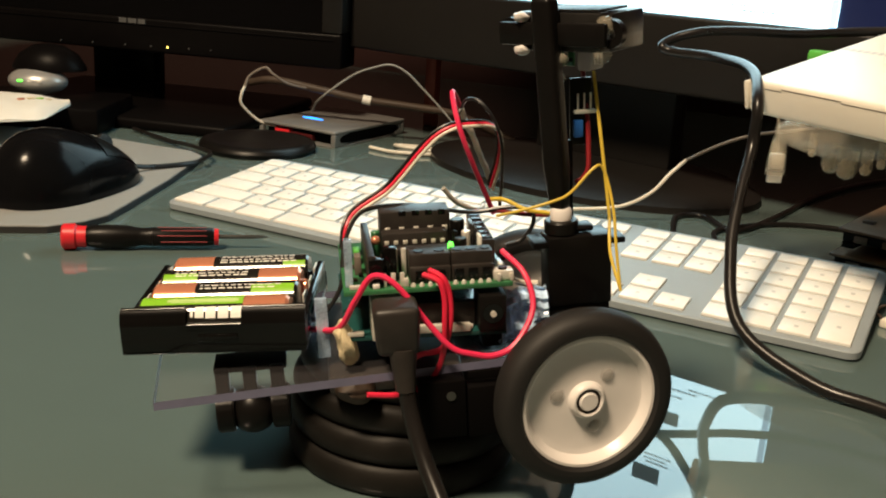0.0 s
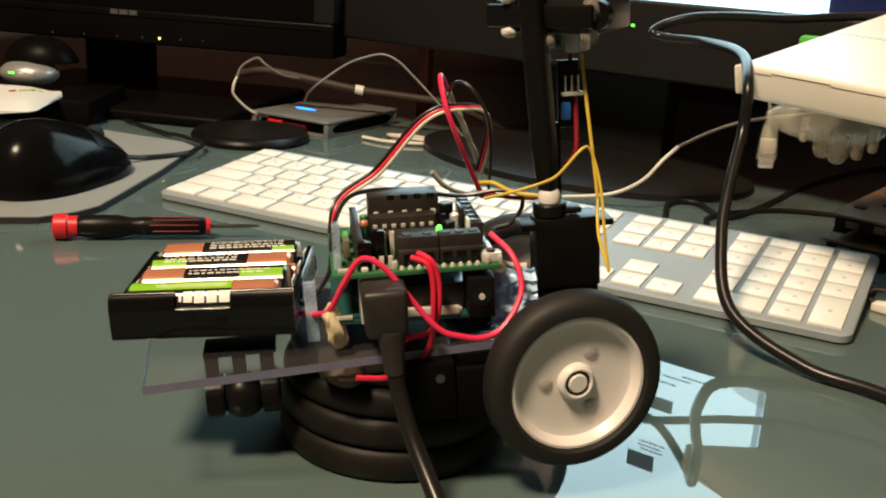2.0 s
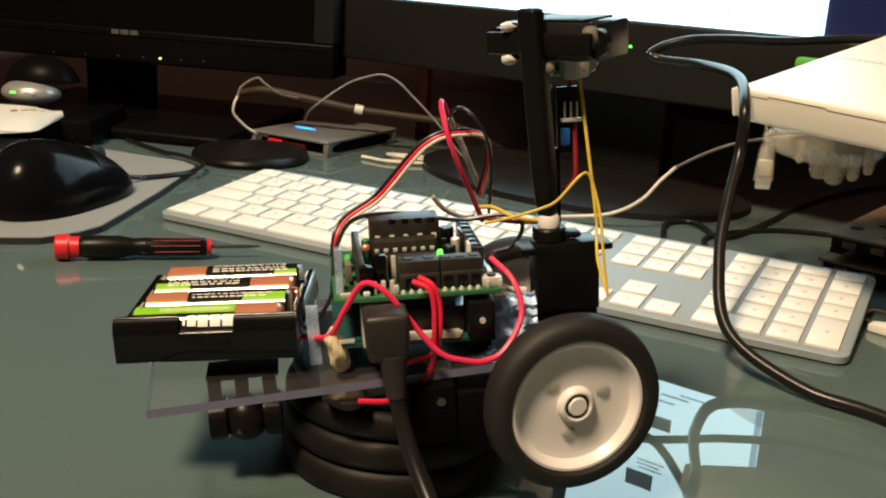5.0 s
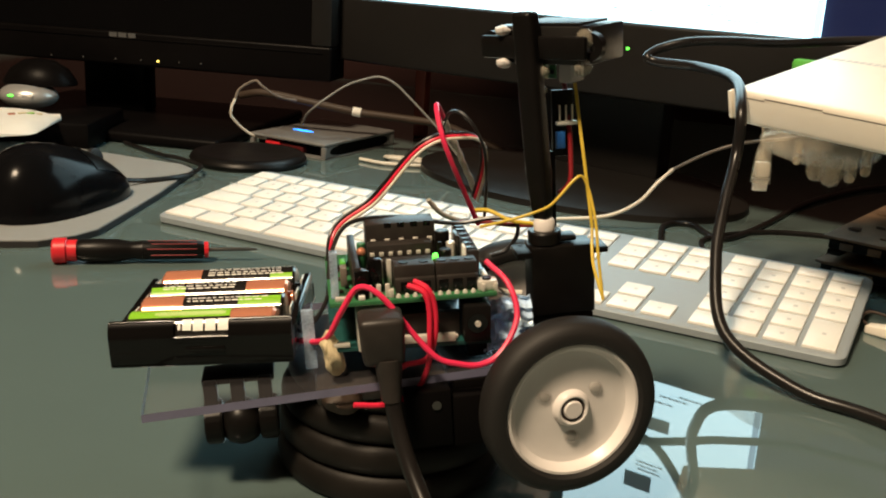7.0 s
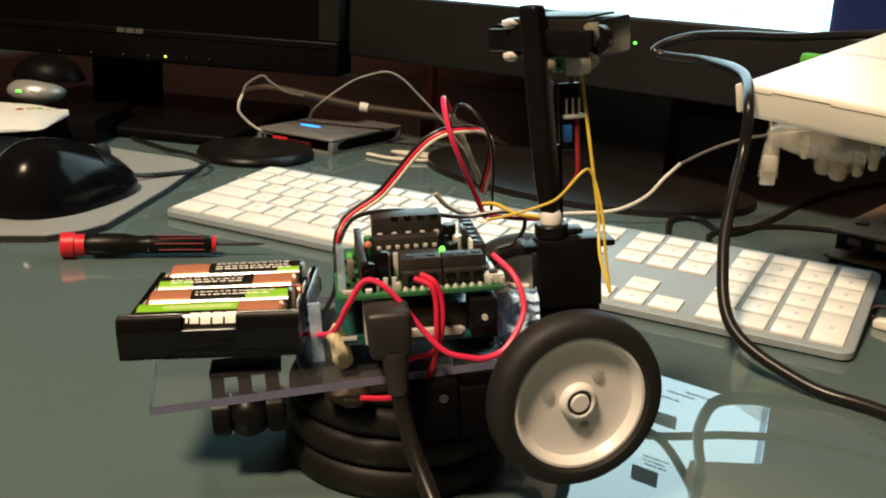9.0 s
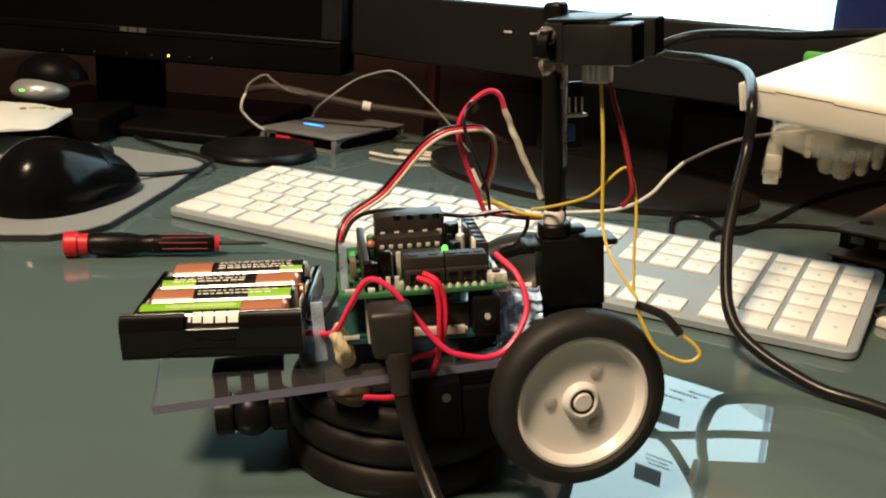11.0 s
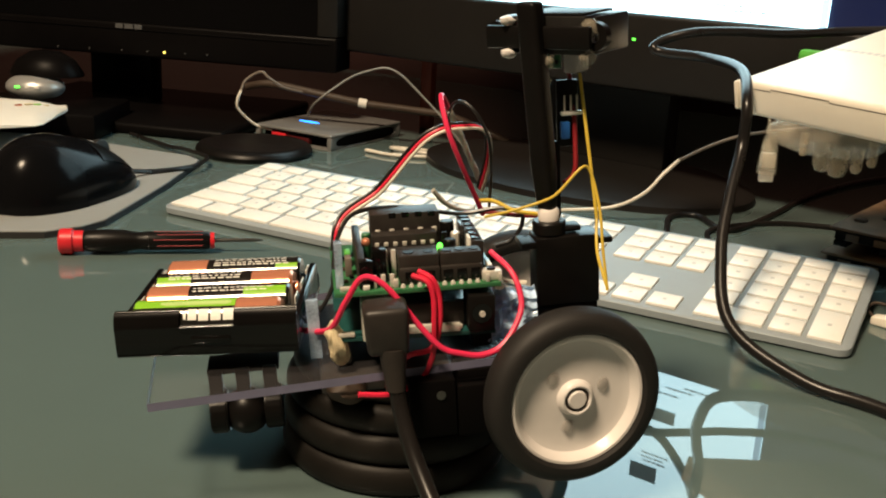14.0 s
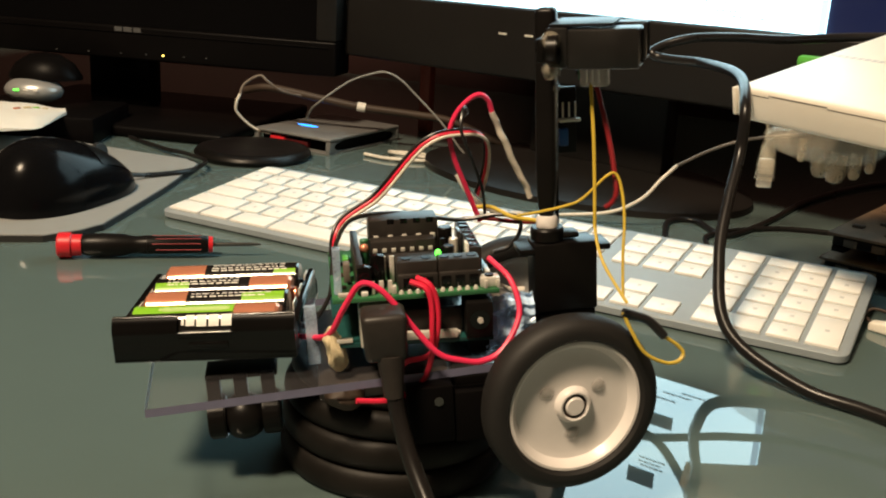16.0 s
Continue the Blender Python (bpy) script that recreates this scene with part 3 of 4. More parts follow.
def boards():
    b = box_part("controller_board", (0, 53, 0, 66, -1.6, 0), M_PCB_BLUE, robot, "teal microcontroller board", bevel=0.2)
    put(b, 60.5, 13, 10.4, 0, 2.4, 0)
    s = box_part("shield_board", (0, 55, 0, 54, -1.6, 0), M_PCB, robot, "green motor driver board on top", bevel=0.2)
    put(s, 61, 13, 25.8, 0, 1.3, 0)
    box_part("power_jack", (43.5, 52.5, -2, 11, 0.1, 12.6), M_BLACK, b, bevel=0.6)
    bm = bmesh.new()
    cyl(bm, (48, -2.4, 6.6), (48, -1.7, 6.6), 3.3, seg=24)
    part("jack_ring", bm, M_BLACK_GLOSS, b)
    bm = bmesh.new()
    cyl(bm, (48, -3.2, 6.6), (48, -1.7, 6.6), 1.0, seg=12)
    part("jack_pin", bm, M_TIN, b)
    box_part("usb_socket", (8.5, 21, -5, 11, 0.1, 11), M_TIN, b, bevel=0.4)
    box_part("header", (22, 43, 4, 7, 0.1, 9), M_CHIP, b, bevel=0.2)
    box_part("header", (6, 50, 48, 51, 0.1, 13.4), M_CHIP, b, bevel=0.2)
    box_part("solder_rail", (24, 41, -0.6, 1.6, 0.1, 2.8), M_TIN, b, bevel=0.3)
    box_part("solder_rail", (0.6, 6, -0.4, 1.6, 0.1, 1.6), M_TIN, b, bevel=0.3)
    for i in range(6):
        x = 24 + 3.2 * i
        box_part("component", (x, x + 2.1, 1.8, 3.2, 0.1, 1.5), M_TIN if i % 2 else M_BLACK, b, bevel=0.2)
    bm = bmesh.new()
    lathe(bm, [(0, 9), (2.7, 9), (3.1, 8.6), (3.1, 0.1), (0, 0.1)], 20)
    put(part("capacitor", bm, M_BLACK, b), 38, 10, 0)
    # terminal blocks along the near edge
    for x0, x1 in ((21.8, 35.2), (35.5, 49.4)):
        t = bmesh.new()
        box(t, x0, x1, 5, 12, 0.1, 9.6, bevel=0.5)
        box(t, x0, x1, 3.4, 6, 0.1, 5.6, bevel=0.5)
        t = part("terminal_block", t, M_CHIP, s)
        n = 2 if x0 < 30 else 3
        for i in range(n):
            x = x0 + (x1 - x0) * (i + 0.5) / n
            bm = bmesh.new()
            cyl(bm, (x, 8.6, 9.3), (x, 8.6, 9.9), 1.7, seg=16)
            part("screw", bm, M_BLACK, t)
            box_part("wire_entry", (x - 1.6, x + 1.6, 3.1, 3.6, 1.0, 4.6), M_BLACK_GLOSS, t, bevel=0.2)
    box_part("button_switch", (49, 55.5, 1.5, 6.5, 0.1, 3.4), M_TIN, s, bevel=0.4)
    bm = bmesh.new()
    cyl(bm, (52.2, 4, 3.3), (52.2, 4, 4.1), 1.5, seg=16)
    part("button", bm, M_BLACK, s)
    for i in range(3):
        box_part("pin", (12.6 + 2.9 * i, 14.1 + 2.9 * i, 2, 3.2, 0.1, 4.6), M_TIN, s, bevel=0.2)
    for i in range(2):
        box_part("pin", (17 + 2.9 * i, 18.6 + 2.9 * i, 12.6, 13.8, 0.1, 9.6), M_TIN, s, bevel=0.2)
    for i in range(2):
        box_part("pin", (50 + 4.2 * i, 51.2 + 4.2 * i, 0.5, 1.4, 0.1, 2.8), M_TIN, s, bevel=0.2)
    # chips
    c = box_part("driver_chip", (14.5, 37, 24, 30, 3, 11.4), M_CHIP, s, bevel=0.5)
    for i in range(7):
        x = 16 + 3.2 * i
        box_part("chip_leg", (x - 0.75, x + 0.75, 23.2, 24, 7.6, 9.0), M_TIN, c, bevel=0.15)
    box_part("chip_socket", (14, 37.4, 21.5, 31, 0.1, 2.9), M_CHIP, s, bevel=0.3)
    c = box_part("relay_block", (14.5, 39, 32, 43, 0.1, 16.8), M_CHIP, s, bevel=0.6)
    for i in range(5):
        x = 17 + 5 * i
        box_part("chip_leg", (x - 0.9, x + 0.9, 31.2, 32, 9.6, 11.4), M_TIN, c, bevel=0.2)
    for i in range(4):
        box_part("block_notch", (21 + 4.6 * i, 23.6 + 4.6 * i, 31.9, 32.5, 15.2, 17.0), M_BLACK_GLOSS, c, bevel=0.2)
    box_part("terminal_strip", (19, 38, 14.5, 19.5, 0.1, 8.6), M_CHIP, s, bevel=0.4)
    box_part("header", (47.5, 51.6, 14, 50, 0.1, 10.4), M_CHIP, s, bevel=0.3)
    box_part("header", (8.2, 10.6, 3, 44, 0.1, 10.4), M_CHIP, s, bevel=0.3)
    box_part("jumper", (8.4, 13.2, 1.6, 6, 0.1, 9.6), M_BLACK_GLOSS, s, bevel=0.5)
    box_part("jumper", (13.4, 18.0, 7.4, 12, 0.1, 11.4), M_BLACK_GLOSS, s, bevel=0.5)
    for x, y, r, h, mat in ((40.5, 18, 2.2, 10.5, M_BLACK), (43.2, 23, 1.6, 11.5, M_TIN), (41, 29, 2.6, 14, M_BLACK), (12.6, 30, 1.6, 11, M_PCB)):
        bm = bmesh.new()
        lathe(bm, [(0, h), (r - 0.4, h), (r, h - 0.4), (r, 0.4), (r - 0.2, 0), (0, 0)], 20)
        put(part("capacitor", bm, mat, s), x, y, 0.1)
    box_part("crystal", (44.8, 46.6, 24, 33, 0.1, 13), M_STEEL, s, bevel=0.7)
    bm = bmesh.new()
    lathe(bm, [(0, 2.2), (0.7, 2.0), (1.0, 1.3), (1.0, 0), (0, 0)], 16)
    put(part("power_light", bm, M_GREEN_LED, s, "glowing green light"), 36.5, 13.2, 8.6)
    box_part("ribbon_socket", (0.8, 3.4, 4, 9, 0.1, 15.5), M_STRIP, s, "pale translucent upright strip", bevel=0.3)
    box_part("light_post", (35.6, 37.4, 12.6, 13.8, 0.1, 8.6), M_TIN, s, bevel=0.2)
    bm = bmesh.new()
    bmesh.ops.create_icosphere(bm, subdivisions=2, radius=1.7)
    put(part("ceramic_capacitor", bm, M_COPPER, s, "orange ceramic bead"), 12.2, 24, 9.5)
    # small parts and solder joints along the near edge and between the blocks
    random.seed(5)
    for i in range(10):
        x = 22.6 + 2.75 * i
        bm = bmesh.new()
        lathe(bm, [(0, 1.3), (0.5, 1.1), (0.95, 0.2), (0.95, 0), (0, 0)], 10)
        put(part("solder_joint", bm, M_TIN, s), x, 1.6, 0.05)
    for x, y, w, d, h, mat in ((2, 1.2, 5, 1.6, 1.4, M_TIN), (9.5, 0.8, 2.2, 1.4, 1.6, M_PRINT), (19.5, 1.2, 1.6, 2.4, 2.8, M_TIN), (4.5, 16, 2.2, 5, 6.5, M_GREY_BROWN), (4.8, 27, 2.0, 6, 5.0, M_GREEN_FELT), (40.4, 13.4, 2.2, 2.2, 8.0, M_PRINT), (38.2, 21, 1.8, 1.8, 12, M_BLACK), (46.4, 15, 1.0, 5, 11.4, M_PRINT), (52.6, 12, 1.6, 8, 2.2, M_TIN), (22, 20, 10, 1.2, 4.4, M_TIN)):
        box_part("component", (x, x + w, y, y + d, 0.05, h), mat, s, bevel=0.25)
    for i in range(6):
        bm = bmesh.new()
        box(bm, 47.9, 51.2, 16 + 5.6 * i, 19.6 + 5.6 * i, 10.3, 10.7, bevel=0.1)
        part("pin_hole", bm, M_BLACK_GLOSS, s)
    for i in range(9):
        x, y = 1.4 + (i % 3) * 2.1, 5 + 4.4 * i
        box_part("component", (x, x + 1.5, y, y + 2.2, 0.1, 0.9), (M_TIN, M_BROWN, M_BLACK)[i % 3], s, bevel=0.2)


boards()


def usb_plug():
    bm = bmesh.new()
    box(bm, 69, 83.5, -6, 7.6, 10, 25.5, bevel=2.0, seg=3)
    for v in bm.verts:
        k = 1 - 0.10 * max(0, (25.5 - v.co.z) / 15)
        v.co.x = 76.4 + (v.co.x - 76.4) * k
    p = part("usb_plug", bm, M_CHIP, robot, "moulded black plug")
    bm = bmesh.new()
    lathe(bm, [(0, 12), (4.6, 12), (4.2, 8), (3.6, 4), (3.2, -1), (0, -1)], 20)
    for v in bm.verts:
        v.co.y -= (12 - v.co.z) * 0.28
    put(part("strain_relief", bm, M_CHIP, p), 77.6, -2.5, 0)
    wire("plug_cord", [(77.9, -4.0, 6.1), (77.9, -6.0, -1), (78.7, -9.0, -9.0), (81.4, -16.0, -21.0), (85.8, -29.0, -33.0), (91, -48.0, -45.0)], 2.8, M_CORD, p, seg=12)


usb_plug()


def servo():
    s = box_part("servo", (130.4, 152.4, 24, 36.2, 10, 34.6), M_BLACK, robot, "small black servo motor", bevel=0.8)
    box_part("servo_ear", (125.4, 157.2, 24.2, 36, 31.0, 33.2), M_BLACK, s, bevel=0.5)
    bm = bmesh.new()
    lathe(bm, [(0, 39.4), (5.2, 39.4), (5.8, 38.8), (5.8, 35.2), (0, 35.2)], 28)
    put(part("gear_cap", bm, M_BLACK, s), 136.3, 30, 0)
    box_part("gear_cap", (139, 147, 26.5, 33.5, 35.2, 37.6), M_BLACK, s, bevel=1.2)
    box_part("servo_mount", (130, 152, 25, 36, -2.6, 9.9), M_BLACK, robot, bevel=0.8)
    bm = bmesh.new()
    nx, nz = 16, 14
    grid = [[bm.verts.new((-6 + 21 * i / nx, 0, 19 * k / nz)) for k in range(nz + 1)] for i in range(nx + 1)]
    for i in range(nx):
        for k in range(nz):
            bm.faces.new((grid[i][k], grid[i + 1][k], grid[i + 1][k + 1], grid[i][k + 1]))
    for v in bm.verts:
        q = v.co.copy()
        v.co.y += 4.0 * noise.noise(q * 0.14) + 2.2 * noise.noise(q * 0.42 + Vector((5, 0, 2)))
        v.co.z += 1.6 * noise.noise(q * 0.25 + Vector((9, 3, 0))) if q.z > 2 else 0.2
    bmesh.ops.triangulate(bm, faces=list(bm.faces))
    bmesh.ops.solidify(bm, geom=list(bm.faces), thickness=0.25)
    put(part("crumpled_sheet", bm, M_FILM, robot, "bluish crumpled clear plastic sheet", smooth=False), 114.0, 20, 0.6)


servo()


# ---- mast with the distance sensor; it turns on the servo ----
def mast_assembly():
    bm = bmesh.new()
    box(bm, -3.4, 3.4, -3.8, 3.8, 6.4, 76, bevel=1.6, seg=3)
    bmesh.ops.subdivide_edges(bm, edges=[e for e in bm.edges if abs(e.verts[0].co.z - e.verts[1].co.z) > 40], cuts=9)
    for v in bm.verts:
        k = min(1.0, 0.72 + (v.co.z - 6) * 0.02) + 0.05 * noise.noise(Vector((0, 0, v.co.z * 0.2)))
        v.co.x *= k
        v.co.y *= k
        v.co.y += 0.075 * v.co.z
    m = part("mast", bm, M_BLACK, robot, "black upright bar that turns on the servo")
    bm = bmesh.new()
    lathe(bm, [(0, 7), (3.0, 7), (3.7, 6), (3.7, 3), (0, 3)], 24)
    part("coupler", bm, M_RIM, m, "white plastic coupler")
    box_part("sensor_body", (3.5, 10, -13, 19, 58.5, 71), M_HEAD, m, "black infrared distance sensor", bevel=0.6)
    for y0, y1 in ((-13.5, -1), (8, 18.5)):
        bm = bmesh.new()
        box(bm, 10, 32.4, y0, y1, 58, 70.4, bevel=0.8)
        bm.faces.ensure_lookup_table()
        mouth = max(bm.faces, key=lambda f: f.calc_area() if f.normal.x > 0.9 else 0)
        bmesh.ops.inset_region(bm, faces=[mouth], thickness=1.3)
        bmesh.ops.translate(bm, vec=(-4.2, 0, 0), verts=list(mouth.verts))
        lens = part("lens_tube", bm, M_HEAD, m)
        bm = bmesh.new()
        lathe(bm, [(0, 0.8), (1.6, 0.5), (2.6, 0)], 20, Euler((0, radians(90), 0)).to_matrix().to_4x4())
        put(part("lens_bead", bm, M_BLACK_GLOSS, lens, "dark round lens"), 28.3, (y0 + y1) / 2, 64)
    box_part("sensor_cap", (4, 24, -12, 12, 71.1, 72.0), M_BEZEL_MATT, m, bevel=0.3)
    for y in (-15.6, 22):
        bm = bmesh.new()
        lathe(bm, [(2.0, 1.6), (4.6, 1.6), (4.6, -1.6), (2.0, -1.6)], 22, Matrix.Translation((6, y, 64.5)) @ Euler((0, radians(90), 0)).to_matrix().to_4x4(), closed=True)
        part("mounting_ear", bm, M_BLACK, m)
    box_part("rear_bar", (0.6, 3.4, -16, 24, 60.5, 68), M_BLACK, m, bevel=0.8)
    box_part("sensor_circuit", (11.0, 12.2, 1.2, 10.5, 52.8, 60.3), M_PCB, m, bevel=0.2)
    for i in range(5):
        box_part("component", (10.2, 11.0, 1.6 + 1.75 * i, 2.9 + 1.75 * i, 54.4 + (i % 3) * 1.8, 55.7 + (i % 3) * 1.8), M_TIN if i % 2 else M_BLACK, m, bevel=0.15)
        plug = box_part("connector", (12.4, 21.5, -4.2, 0.9, 51.2, 59.5), M_RIM, m, "white wire connector", bevel=0.8)
    for i in range(3):
        box_part("connector_rib", (14.2 + 2.0 * i, 15.1 + 2.0 * i, -4.6, -4.0, 52.8, 57.4), M_RIM, plug, bevel=0.2)
    for z in (58.8, 69.6):
        bm = bmesh.new()
        bmesh.ops.create_icosphere(bm, subdivisions=2, radius=2.6)
        for v in bm.verts:
            v.co.z *= 0.7
            v.co *= 1 + 0.3 * noise.noise(v.co * 0.6)
        put(part("glue_bead", bm, M_RIM, m, "white bead of glue"), 1.5, 15.5, z)
    for x, y, z, r in ((3, 1, 56, 2.4), (3.4, 2, 50, 1.8), (4.5, -13, 58, 3.0), (5, -14, 67, 3.2)):
        bm = bmesh.new()
        bmesh.ops.create_icosphere(bm, subdivisions=2, radius=r)
        for v in bm.verts:
            v.co *= 1 + 0.25 * noise.noise(v.co * 0.5 + Vector((x, y, z)))
        put(part("glue_blob", bm, M_CLEAR, m, "clear hot glue"), x, y, z)
    bm = bmesh.new()
    box(bm, -1, 0.4, -1.0, 1.4, 22, 52, bevel=0.4)
    for v in bm.verts:
        v.co.x += 3.4 + 0.3 * noise.noise(v.co * 0.3)
        v.co.y += 0.075 * v.co.z + 0.6 * noise.noise(v.co * 0.4)
    part("glue_run", bm, M_STRIP, m, "clear hot glue along the bar")
    return m


mast = mast_assembly()


def upright_board():
    u = box_part("upright_board", (142.6, 150, 41.4, 42.8, 62, 85), M_BLACK, robot, "small dark circuit board behind the mast", bevel=0.2)
    box_part("board_post", (140.2, 143.4, 40.8, 43.2, 34, 64), M_BLACK, u, bevel=0.4)
    box_part("pin_strip", (143.6, 151, 38.6, 41.3, 73.2, 74.4), M_PRINT, u, "white pin strip", bevel=0.3)
    for i in range(3):
        box_part("pin", (144.6 + 2.2 * i, 145.2 + 2.2 * i, 39.6, 40.2, 74.5, 80), M_TIN, u, bevel=0.1)
    box_part("trimmer", (143.4, 146.6, 38.8, 41.3, 65, 71), M_BLUE, u, "blue trimmer", bevel=0.5)


upright_board()


def sensor_leads():
    """The leads that hang from the sensor; they lean as the mast turns."""
    bm = bmesh.new()
    sweep(bm, [(0, 0, 0), (0.3, -0.5, 14), (0.4, -0.8, 30), (0, 0, 50)], 0.6)
    y = part("yellow_lead", bm, M_YELLOW, robot)
    bm = bmesh.new()
    sweep(bm, [(0, 0, 36), (0.5, 0.2, 27), (0.9, 0.3, 16), (0.6, 0.2, 7), (0, 0, 0), (-1.6, 1.2, -3.2), (-4, 2.6, -4.6)], 0.85)
    red = part("red_lead", bm, M_DARK_RED, robot)
    bm = bmesh.new()
    sweep(bm, [(-18, 17, -8.5), (-12, 10, -6), (-4, 3, -2.6), (0, 0, 0.2), (6.9, -1.9, 7), (10.2, -2.2, 7.6), (11.6, -3.9, 2.4), (11, -8, -7), (9, -12, -17), (7.4, -16.5, -30)], 0.5)
    lp = part("yellow_loop", bm, M_YELLOW, robot)
    wire("yellow_stub", [(0, 0, 0.5), (0.4, -2.6, -6), (1.8, -6, -12), (4.8, -10, -18.5), (7.4, -13, -23.5)], 0.55, M_YELLOW, y)
    bm = bmesh.new()
    sweep(bm, [(0, 0, 0), (3, -1, -1.2), (8.5, -2.5, -4), (13, -4.8, -9.6)], 1.5)
    t = part("black_sleeve", bm, M_BLACK_WIRE, robot)
    wire("yellow_tail", [(13, -4.8, -9.6), (17, -6.6, -13), (18.4, -7.8, -16), (15.5, -8, -18), (11, -7, -17.4), (5, -5, -13.4), (1.6, -2.4, -6), (0, 0, 0)], 0.6, M_YELLOW, t)
    return y, lp, t, red


yellow_lead, yellow_loop, tail, red_lead = sensor_leads()


def harness():
    """The servo lead and the wires between the parts."""
    wire("red_supply_wire", [(49.4, 31.0, 7.2), (58.5, 15.0, 13.0), (64.4, 10.0, 23.8), (70.4, 9.0, 31.8), (77.4, 6.0, 29.2), (87.2, 3.0, 15.7), (93.5, 1.0, 8.5), (99.9, 1.0, 5.7), (107.2, 2.0, 4.1), (114.7, 4.0, 6.7), (121.5, 9.0, 16.1), (120.5, 16.0, 25.7), (114.9, 26.0, 31.2)], 1.0, M_PINK_WIRE, robot)
    wire("red_motor_wire", [(86.4, 10.0, 30.7), (90.9, 7.0, 29.0), (92.4, 6.0, 23.5), (92.0, 5.0, 14.6), (91.6, 6.0, 6.6), (89.7, 7.0, -0.2), (85.5, 6.0, -5.1), (76.1, 3.0, -6.8), (65.8, 1.0, -4.9)], 0.95, M_RED_WIRE, robot)
    wire("red_motor_wire", [(88.6, 11.0, 31.6), (92.3, 7.5, 29.9), (94.2, 7.0, 24.4), (93.9, 6.0, 14.5), (91.2, 8.0, 5.7), (84.6, 11.0, 2.9), (81.1, 13.0, 0.1)], 0.95, M_RED_WIRE, robot)
    wire("black_supply_wire", [(49.4, 32.0, 9.5), (55.7, 33.0, 13.3), (60.7, 36.0, 20.4), (62.0, 41.0, 28.2), (63.8, 46.0, 34.2), (70.7, 51.0, 41.8), (87.5, 56.0, 41.4), (108.2, 56.0, 37.1), (122.1, 53.0, 38.6), (130.2, 51.0, 37.6), (131.1, 51.0, 32.2), (126.8, 51.0, 26.6), (121.0, 51.0, 25.0)], 0.8, M_BLACK_WIRE, robot)
    line = [(63.2, 46.0, 28.2), (64.9, 49.0, 36.1), (69.3, 53.0, 40.9), (79.7, 56.0, 46.3), (85.7, 56.0, 51.9), (92.6, 56.0, 59.4), (98.7, 56.0, 64.9), (105.2, 56.0, 67.8), (113.1, 58.0, 67.8), (119.3, 61.0, 66.4), (122.9, 64.0, 62.1), (122.9, 67.0, 52.3), (120.2, 71.0, 40.7)]
    for dz, mat, nm in ((0.0, M_WHITE_WIRE, "white_servo_wire"), (1.1, M_RED_WIRE, "red_servo_wire"), (2.2, M_BLACK_WIRE, "black_servo_wire")):
        wire(nm, [(x - dz * 0.7, y + dz * 0.5, z + dz * 0.75) for x, y, z in line], 0.62, mat, robot)
    wire("yellow_signal_wire", [(117.3, 61.0, 39.9), (121.9, 56.0, 40.6), (128.3, 49.0, 38.3), (136.3, 39.0, 38.8)], 0.8, M_YELLOW, robot)
    wire("red_signal_wire", [(111.8, 63.0, 35.3), (120.0, 59.0, 35.8), (130.2, 53.0, 35.2), (140.7, 45.0, 36.5)], 0.8, M_DARK_RED, robot)
    wire("white_servo_lead", [(126.9, 25.0, 18.9), (121.0, 27.0, 19.1), (115.7, 33.0, 21.4), (113.1, 41.0, 25.4)], 1.1, M_WHITE_WIRE, robot)


harness()


def swinging_leads():
    """The spliced pair that swings as the mast turns; it pivots where it leaves the board."""
    bm = bmesh.new()
    sweep(bm, [(0, 0, -2), (-3.8, 0, 10), (-8.0, 0, 24), (-8.6, 0, 33), (-5.2, 0, 39.5), (0, 0, 43.6), (4, 0, 44.6), (7, 0, 42.3), (8.4, 0, 37)], 0.95, 8)
    s = part("red_spliced_lead", bm, M_PINK_WIRE, robot)
    bm = bmesh.new()
    sweep(bm, [(8.3, 0, 37.8), (10.4, 0.3, 31.5), (12.6, -0.2, 25), (15.6, 0.2, 17), (18.8, 0, 9.4), (21, 0, 3.4)], 1.15, 10)
    for v in bm.verts:
        v.co += 0.5 * noise.noise_vector(v.co * 0.22)
    part("white_sleeve", bm, M_WHITE_WIRE, s, "white shrink sleeve, lumpy from a splice")
    wire("black_spliced_lead", [(1, -3, 0), (-1, -8, 12), (-5.6, -12, 25), (-8.4, -12, 35), (-6.4, -9, 41), (-3.8, -5, 42), (-2, -2, 39.5), (-3.4, -0.6, 38)], 0.6, M_BLACK_WIRE, s)
    wire("short_sleeve", [(-2.6, 14, 13.5), (0.4, 12, 6.5), (6, 8, 0), (13, 6, -3), (19, 6, -4)], 0.95, M_WHITE_WIRE, s, seg=10)
    return s


leads = swinging_leads()


